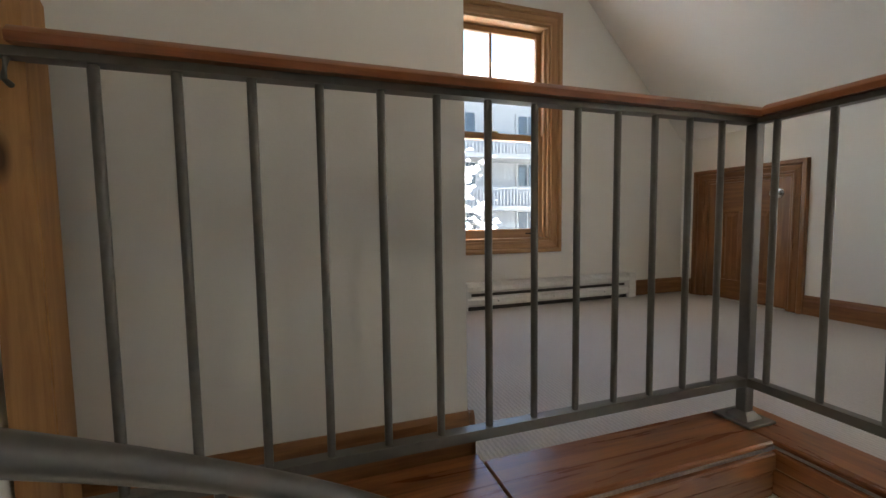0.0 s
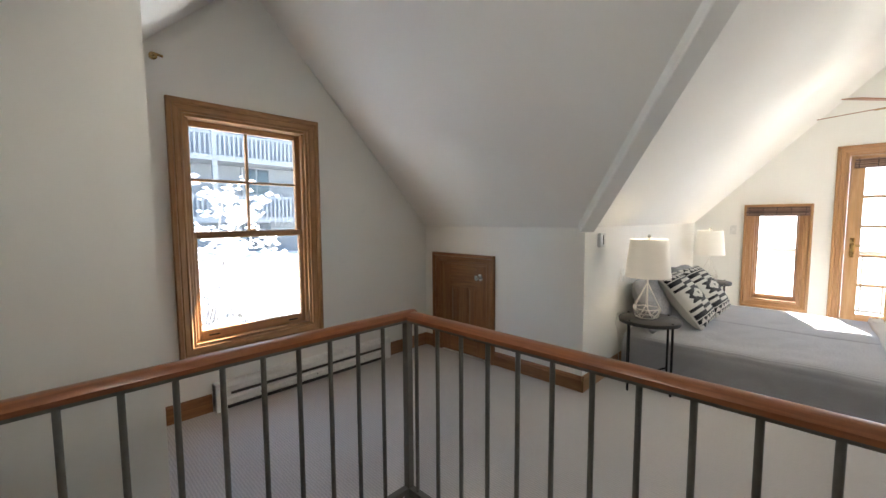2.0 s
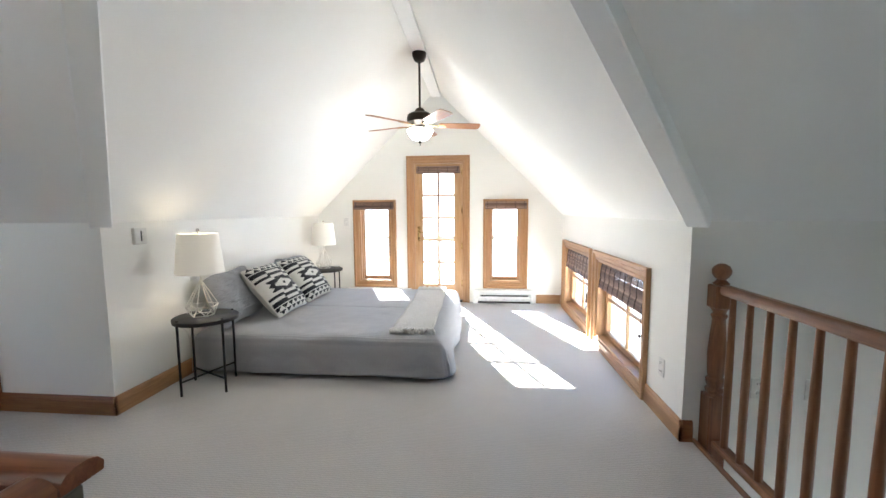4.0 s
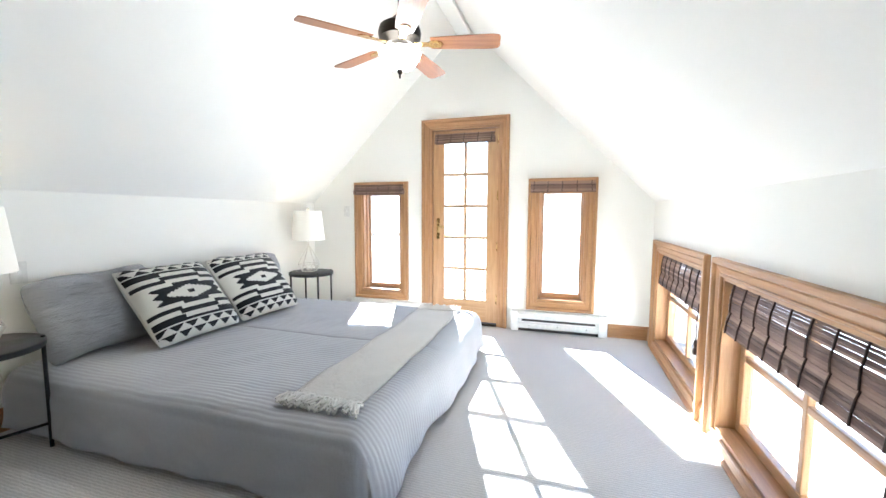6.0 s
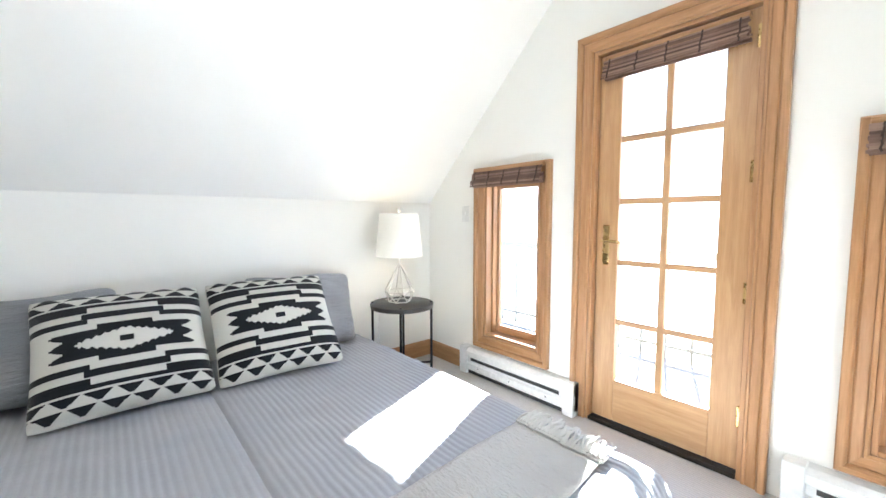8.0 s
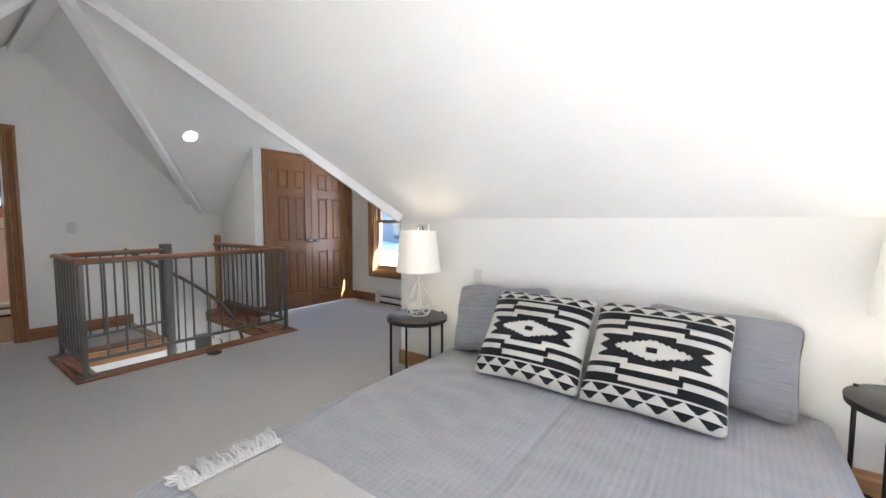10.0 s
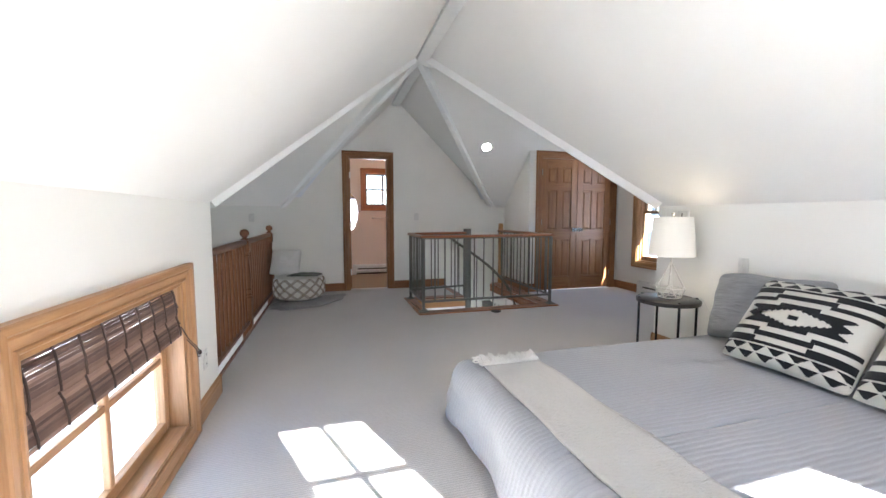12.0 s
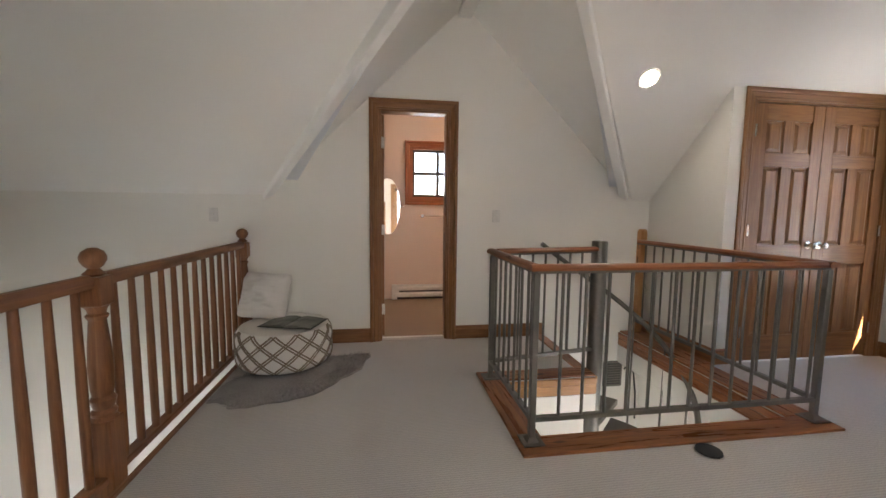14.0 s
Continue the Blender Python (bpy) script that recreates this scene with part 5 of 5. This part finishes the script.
head_blind(on_east((FD[0] + FD[1]) / 2) @ Matrix.Translation((0, 0.028, 0)), 0.60, FD[3] - 0.035, "folded woven bamboo blind at the garden door top")
head_blind(on_east((LW[0] + LW[1]) / 2) @ Matrix.Translation((0, -0.033, 0)), 0.56, LW[3] + 0.075, "folded woven bamboo blind over the narrow window")
head_blind(on_east((RW[0] + RW[1]) / 2) @ Matrix.Translation((0, -0.033, 0)), 0.56, RW[3] + 0.075, "folded woven bamboo blind over the narrow window")
for o in (S1, S2):
    c = (o[0] + o[1]) / 2
    w = o[1] - o[0] - 0.05
    zt = o[3] - 0.019
    b = blind(on_south(c) @ Matrix.Translation((0, 0.066, 0)), w, zt, [(zt - 0.002, zt - 0.140, 0.032, 0.050), (zt - 0.118, zt - 0.240, 0.036, 0.064)], (zt - 0.11, zt - 0.23, 4, 0.004), "half-lowered dark woven bamboo blind in the low window")
    if o is S1:
        part("pull_cord", tube(bmesh.new(), [(w / 2 - 0.02, -0.07, 0.62), (w / 2 - 0.012, -0.08, 0.50), (w / 2 - 0.01, -0.078, 0.40)], 0.0035, 6), CORDM, b, smooth=True)
        for dz in (0.0, 0.045):
            part("tassel", lathe(bmesh.new(), [(0.004, 0.42 - dz), (0.011, 0.405 - dz), (0.013, 0.385 - dz), (0.006, 0.37 - dz), (0.001, 0.368 - dz)], 10, (w / 2 - 0.01 - dz * 0.2, -0.078, 0)), CORDM, b, smooth=True)
    else:
        part("pull_cord", tube(bmesh.new(), [(w / 2 - 0.01, -0.066, 0.60), (w / 2 + 0.02, -0.085, 0.53), (w / 2 + 0.06, -0.112, 0.47), (w / 2 + 0.085, -0.113, 0.44), (w / 2 + 0.08, -0.113, 0.415), (w / 2 + 0.055, -0.112, 0.425), (w / 2 + 0.045, -0.108, 0.47), (w / 2 + 0.01, -0.08, 0.53)], 0.0026, 6), CORDM, b, smooth=True)
        part("tassel", lathe(bmesh.new(), [(0.003, 0.452), (0.009, 0.445), (0.010, 0.432), (0.003, 0.425)], 10, (w / 2 + 0.083, -0.113, 0)), CORDM, b, smooth=True)

# pouf with a cushion and an open book, on a small fur rug
LAT = fabric("pouf_cover", (0.78, 0.75, 0.70), (0.69, 0.66, 0.61))
TAUPE = fabric("pouf_lattice", (0.30, 0.24, 0.18), (0.24, 0.19, 0.14))
px, py = -1.325, -1.435


def pouf_r(z):
    t = (z - 0.03) / 0.27
    return 0.338 * (1 - 0.09 * abs(2 * t - 1) ** 5.0)


pf = thing("pouf", pose(px, py, 0.018), "round ivory pouf with a taupe lattice pattern", "pouf")
prof = [(0.001, 0.0), (0.22, 0.002), (0.26, 0.012)] + [(pouf_r(0.03 + 0.27 * k / 10), 0.03 + 0.27 * k / 10) for k in range(11)] + [(0.22, 0.315), (0.12, 0.323), (0.001, 0.325)]
part("cover", lathe(bmesh.new(), prof, 44), LAT, pf, smooth=True)
bm = bmesh.new()
NL = 13
for k in range(NL):
    for sgn in (1, -1):
        for off in (-0.085, 0.085):
            pts = []
            for i in range(13):
                f = i / 12
                z = 0.035 + 0.26 * f
                a = 2 * math.pi / NL * (k + off + sgn * 2.0 * f)
                r = pouf_r(z) + 0.001
                pts.append((r * math.cos(a), r * math.sin(a), z))
            tube(bm, pts, 0.0056, 5)
part("lattice", bm, TAUPE, pf, "taupe lattice bands")
plain_pillow(pose(px - 0.10, py - 0.205, 0.328, -20, 0, 66), 0.44, 0.37, 0.15, CUSH, "plain off-white cushion leaning on the balustrade", 21)
PAGE = fabric("book_page", (0.24, 0.24, 0.20), (0.05, 0.055, 0.045), 9)
COVER = mat("book_cover", (0.02, 0.02, 0.02), 0.5)
bk = thing("open_book", pose(px + 0.10, py + 0.085, 0.347, 0, 0, 74), "open picture book with dark pages on the pouf", "book")
part("cover", boxed(-0.20, 0.20, -0.135, 0.135, 0.0, 0.004, bevel=0.001), COVER, bk)
for s in (-1, 1):
    bm = bmesh.new()
    out = [(0.0, 0.004), (0.19, 0.004), (0.19, 0.008), (0.12, 0.016), (0.05, 0.022), (0.01, 0.016), (0.0, 0.010)]
    sweep(bm, [(0, -0.128, 0), (0, 0.128, 0)], [(s * a, b_) for a, b_ in out], (1, 0, 0), (0, 0, 1))
    part("page_block", bm, PAGE, bk)
FUR = fabric("grey_fur", (0.44, 0.41, 0.395), (0.20, 0.185, 0.178), 90, bumpy=1.0)
rug = thing("fur_rug", pose(-1.04, -1.31, 0), "small grey faux-fur rug under the pouf", "rug")
bm = bmesh.new()
rr = []
for i in range(72):
    a = 2 * math.pi * i / 72
    r = 1 + 0.10 * math.sin(3 * a + 0.6) + 0.05 * math.sin(7 * a) + 0.02 * math.sin(19 * a)
    rr.append((0.56 * r * math.cos(a), 0.27 * r * math.sin(a)))
ca, sa = math.cos(radians(124)), math.sin(radians(124))
rr = [(x * ca - y * sa, x * sa + y * ca) for x, y in rr]
rr = [(max(x, -0.68), max(y, -0.45)) for x, y in rr]
loops = [[bm.verts.new((x * f, y * f, z)) for x, y in rr] for f, z in ((1.0, 0.002), (0.985, 0.012), (0.93, 0.018), (0.5, 0.018))]
skin(bm, loops)
part("pelt", bm, FUR, rug, smooth=True)
frng = random.Random(8)
bm = bmesh.new()
for k in range(3200):
    a = frng.uniform(0, 71.99)
    i = int(a)
    f = math.sqrt(frng.uniform(0.3, 1.0))
    x, y = rr[i][0] * f, rr[i][1] * f
    dx, dy = frng.uniform(-.03, .03), frng.uniform(-.03, .03)
    w_ = 0.004
    bm.faces.new([bm.verts.new(p) for p in ((x - w_, y, 0.012), (x + w_, y + w_, 0.012), (x + dx, y + dy, 0.026 + frng.uniform(0, .01)))])
tagged(part("hair", bm, FUR, rug), kind="stuff")
dv = thing("rubber_door_stop", pose(0.085, 0.88, 0, 0, 0, 20), "flat dark leather tab on the carpet by the frame", "door stop")
part("tab", lathe(bmesh.new(), [(0.05, 0.0), (0.06, 0.006), (0.058, 0.014), (0.04, 0.017), (0.001, 0.018)], 20), COVER, dv, smooth=True)

# a few things seen down the stair
desk = thing("desk", pose(-1.35, 0.55, LOW), "dark grey desk on the storey below", "desk")
part("desktop", boxed(-0.35, 0.35, -0.3, 0.3, 0.72, 0.75, bevel=0.004), STEEL, desk)
for sx in (-0.32, 0.32):
    for sy in (-0.27, 0.27):
        part("leg", boxed(sx - 0.02, sx + 0.02, sy - 0.02, sy + 0.02, 0, 0.72), STEEL, desk)

vent = thing("wall_register", pose(XW, 1.54, -0.42, 0, 0, 90), "grey metal wall register down in the stairwell", "vent")
part("frame", boxed(-0.10, 0.10, -0.014, 0, -0.13, 0.13, bevel=0.004), STEEL, vent)
for k in range(9):
    part("louvre", boxed(-0.08, 0.08, -0.020, -0.013, -0.105 + 0.025 * k, -0.092 + 0.025 * k), DARKSLOT, vent)
cab = thing("cable", pose(0, 0, 0), "black cable hanging on the stairwell wall", "cord")
part("wire", tube(bmesh.new(), [(XW + 0.01, 1.66, -0.38), (XW + 0.02, 1.70, -0.33), (XW + 0.02, 1.76, -0.42), (XW + 0.02, 1.79, -0.62), (XW + 0.02, 1.80, -0.9)], 0.008, 8), COVER, cab, smooth=True)

# ---- outside ----
SNOW = paint("snow", (0.78, 0.79, 0.81), 0.8)
bm = bmesh.new()
bmesh.ops.create_grid(bm, x_segments=140, y_segments=140, size=200)
for v in bm.verts:
    d_ = max(abs(v.co.x), abs(v.co.y))
    rise = 3.0 * min(1, max(0, (v.co.y - 5) / 12))
    # unseen rise in the east, added to screen low sky from the windows
    added_hill = 11.0 * min(1, max(0, (v.co.x - 14) / 30)) ** 1.2
    v.co.z = -3.4 + rise + added_hill + (0.4 * noise.noise((v.co.x * 0.15, v.co.y * 0.15, 0)) if d_ > 8 else 0)
structure(part("ground", bm, SNOW, None, smooth=True), "snow-covered ground with an unseen east hill added", "ground")
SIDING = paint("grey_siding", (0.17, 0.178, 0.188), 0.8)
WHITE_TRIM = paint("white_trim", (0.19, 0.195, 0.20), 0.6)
DARKGLASS = mat("dark_window_glass", (0.03, 0.04, 0.05), 0.08)
house = thing("apartment_building", pose(-3.0, 22.0, -1.2), "grey sided apartment building with white balconies", "building")
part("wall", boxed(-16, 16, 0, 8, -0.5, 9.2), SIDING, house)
part("roof", prism(bmesh.new(), [(-17, -1, 9.2), (-17, 9, 9.2), (-17, 4, 12.5)], (34, 0, 0)), SNOW, house, "snow-covered roof")
for zf in (0.9, 3.7, 6.5):
    for xw in range(-14, 15, 4):
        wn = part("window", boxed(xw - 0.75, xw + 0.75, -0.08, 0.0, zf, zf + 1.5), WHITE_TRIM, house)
        part("pane", boxed(xw - 0.62, xw - 0.04, -0.1, -0.079, zf + 0.12, zf + 1.38), DARKGLASS, wn)
        part("pane", boxed(xw + 0.04, xw + 0.62, -0.1, -0.079, zf + 0.12, zf + 1.38), DARKGLASS, wn)
for zf in (2.6, 5.4):
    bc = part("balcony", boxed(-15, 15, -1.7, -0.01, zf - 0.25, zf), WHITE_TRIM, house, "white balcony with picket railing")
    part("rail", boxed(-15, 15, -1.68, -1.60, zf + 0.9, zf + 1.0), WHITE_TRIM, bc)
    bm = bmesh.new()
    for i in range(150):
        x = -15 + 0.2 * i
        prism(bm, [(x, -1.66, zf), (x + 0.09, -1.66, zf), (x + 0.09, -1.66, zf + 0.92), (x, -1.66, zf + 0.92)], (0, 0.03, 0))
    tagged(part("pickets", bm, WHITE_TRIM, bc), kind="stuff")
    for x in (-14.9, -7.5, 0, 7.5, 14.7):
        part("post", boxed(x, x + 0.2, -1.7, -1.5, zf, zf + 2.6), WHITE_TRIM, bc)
# snowy shrubs
TWIG = mat("bark", (0.26, 0.23, 0.21), 0.9)
trng = random.Random(3)


def shrub(x, y, h):
    """Fine bare branches with many small lumps of snow and frosted twigs among them."""
    s = thing("snowy_shrub", pose(x, y, -3.5 + 3.0 * min(1, max(0, (y - 5) / 12))), "bare shrub loaded with snow", "shrub", "snowy shrubs")
    bmt, bml = bmesh.new(), bmesh.new()
    tips = []
    for k in range(16):
        a, l = trng.uniform(0, 6.28), h * trng.uniform(0.6, 1.0)
        p = [Vector((0.1 * math.cos(a), 0.1 * math.sin(a), 0))]
        for i in range(5):
            p.append(p[-1] + Vector((0.11 * h * math.cos(a) * trng.uniform(.2, 1), 0.11 * h * math.sin(a) * trng.uniform(.2, 1), l / 5)))
            if i > 0:
                for q in range(5):
                    e = p[-1] + Vector((trng.gauss(0, .3), trng.gauss(0, .3), trng.uniform(-.1, .35)))
                    tube(bmt, [p[-1], (p[-1] + e) / 2 + Vector((0, 0, .04)), e], 0.006, 3)
                    tips += [e, (p[-1] + e) / 2]
        tube(bmt, p, 0.016, 5)
    for c in tips:
        for q in range(4):
            o = c + Vector((trng.gauss(0, .09), trng.gauss(0, .09), trng.gauss(0, .06)))
            r = trng.uniform(.025, .07)
            vs = [bml.verts.new(o + Vector(d) * r * trng.uniform(.7, 1.3)) for d in ((1.3, 0, 0), (-1.3, 0, 0), (0, 1.3, 0), (0, -1.3, 0), (0, 0, .8), (0, 0, -.6))]
            for a, b, d in ((0, 2, 4), (2, 1, 4), (1, 3, 4), (3, 0, 4), (2, 0, 5), (1, 2, 5), (3, 1, 5), (0, 3, 5)):
                bml.faces.new((vs[a], vs[b], vs[d]))
    part("branches", bmt, TWIG, s, recalc=False)
    tagged(part("snow_load", bml, SNOW, s, smooth=True, recalc=False), kind="stuff")


for x, y, h in ((0.7, 9.2, 4.2), (1.9, 8.4, 2.7), (-3.5, 10.5, 2.4), (0.2, 12.5, 2.0), (2.6, 11.0, 1.8), (-6.0, 12.0, 2.2)):
    shrub(x, y, h)
# balcony outside the garden door; unseen deck coloured dark to cut bounced light
DECK = wood("dark_deck", (0.24, 0.21, 0.18), (0.14, 0.12, 0.10), 'y', 0.8)
bc = thing("balcony", pose(XE + T, 0, 0), "wooden balcony with a dark railing and an unseen dark deck", "balcony")
part("deck", boxed(0.0, 1.5, -2.4, 2.4, -0.25, -0.08, bevel=0.01), DECK, bc, "unseen wooden deck, dark to cut bounced light")
part("rail", boxed(1.40, 1.46, -2.4, 2.4, 0.78, 0.84, bevel=0.005), STEEL, bc)
part("bottom_rail", boxed(1.41, 1.45, -2.4, 2.4, 0.02, 0.05), STEEL, bc)
for i in range(24):
    y = -2.3 + 0.2 * i
    part("picket", boxed(1.42, 1.44, y - 0.01, y + 0.01, -0.08, 0.78), STEEL, bc)
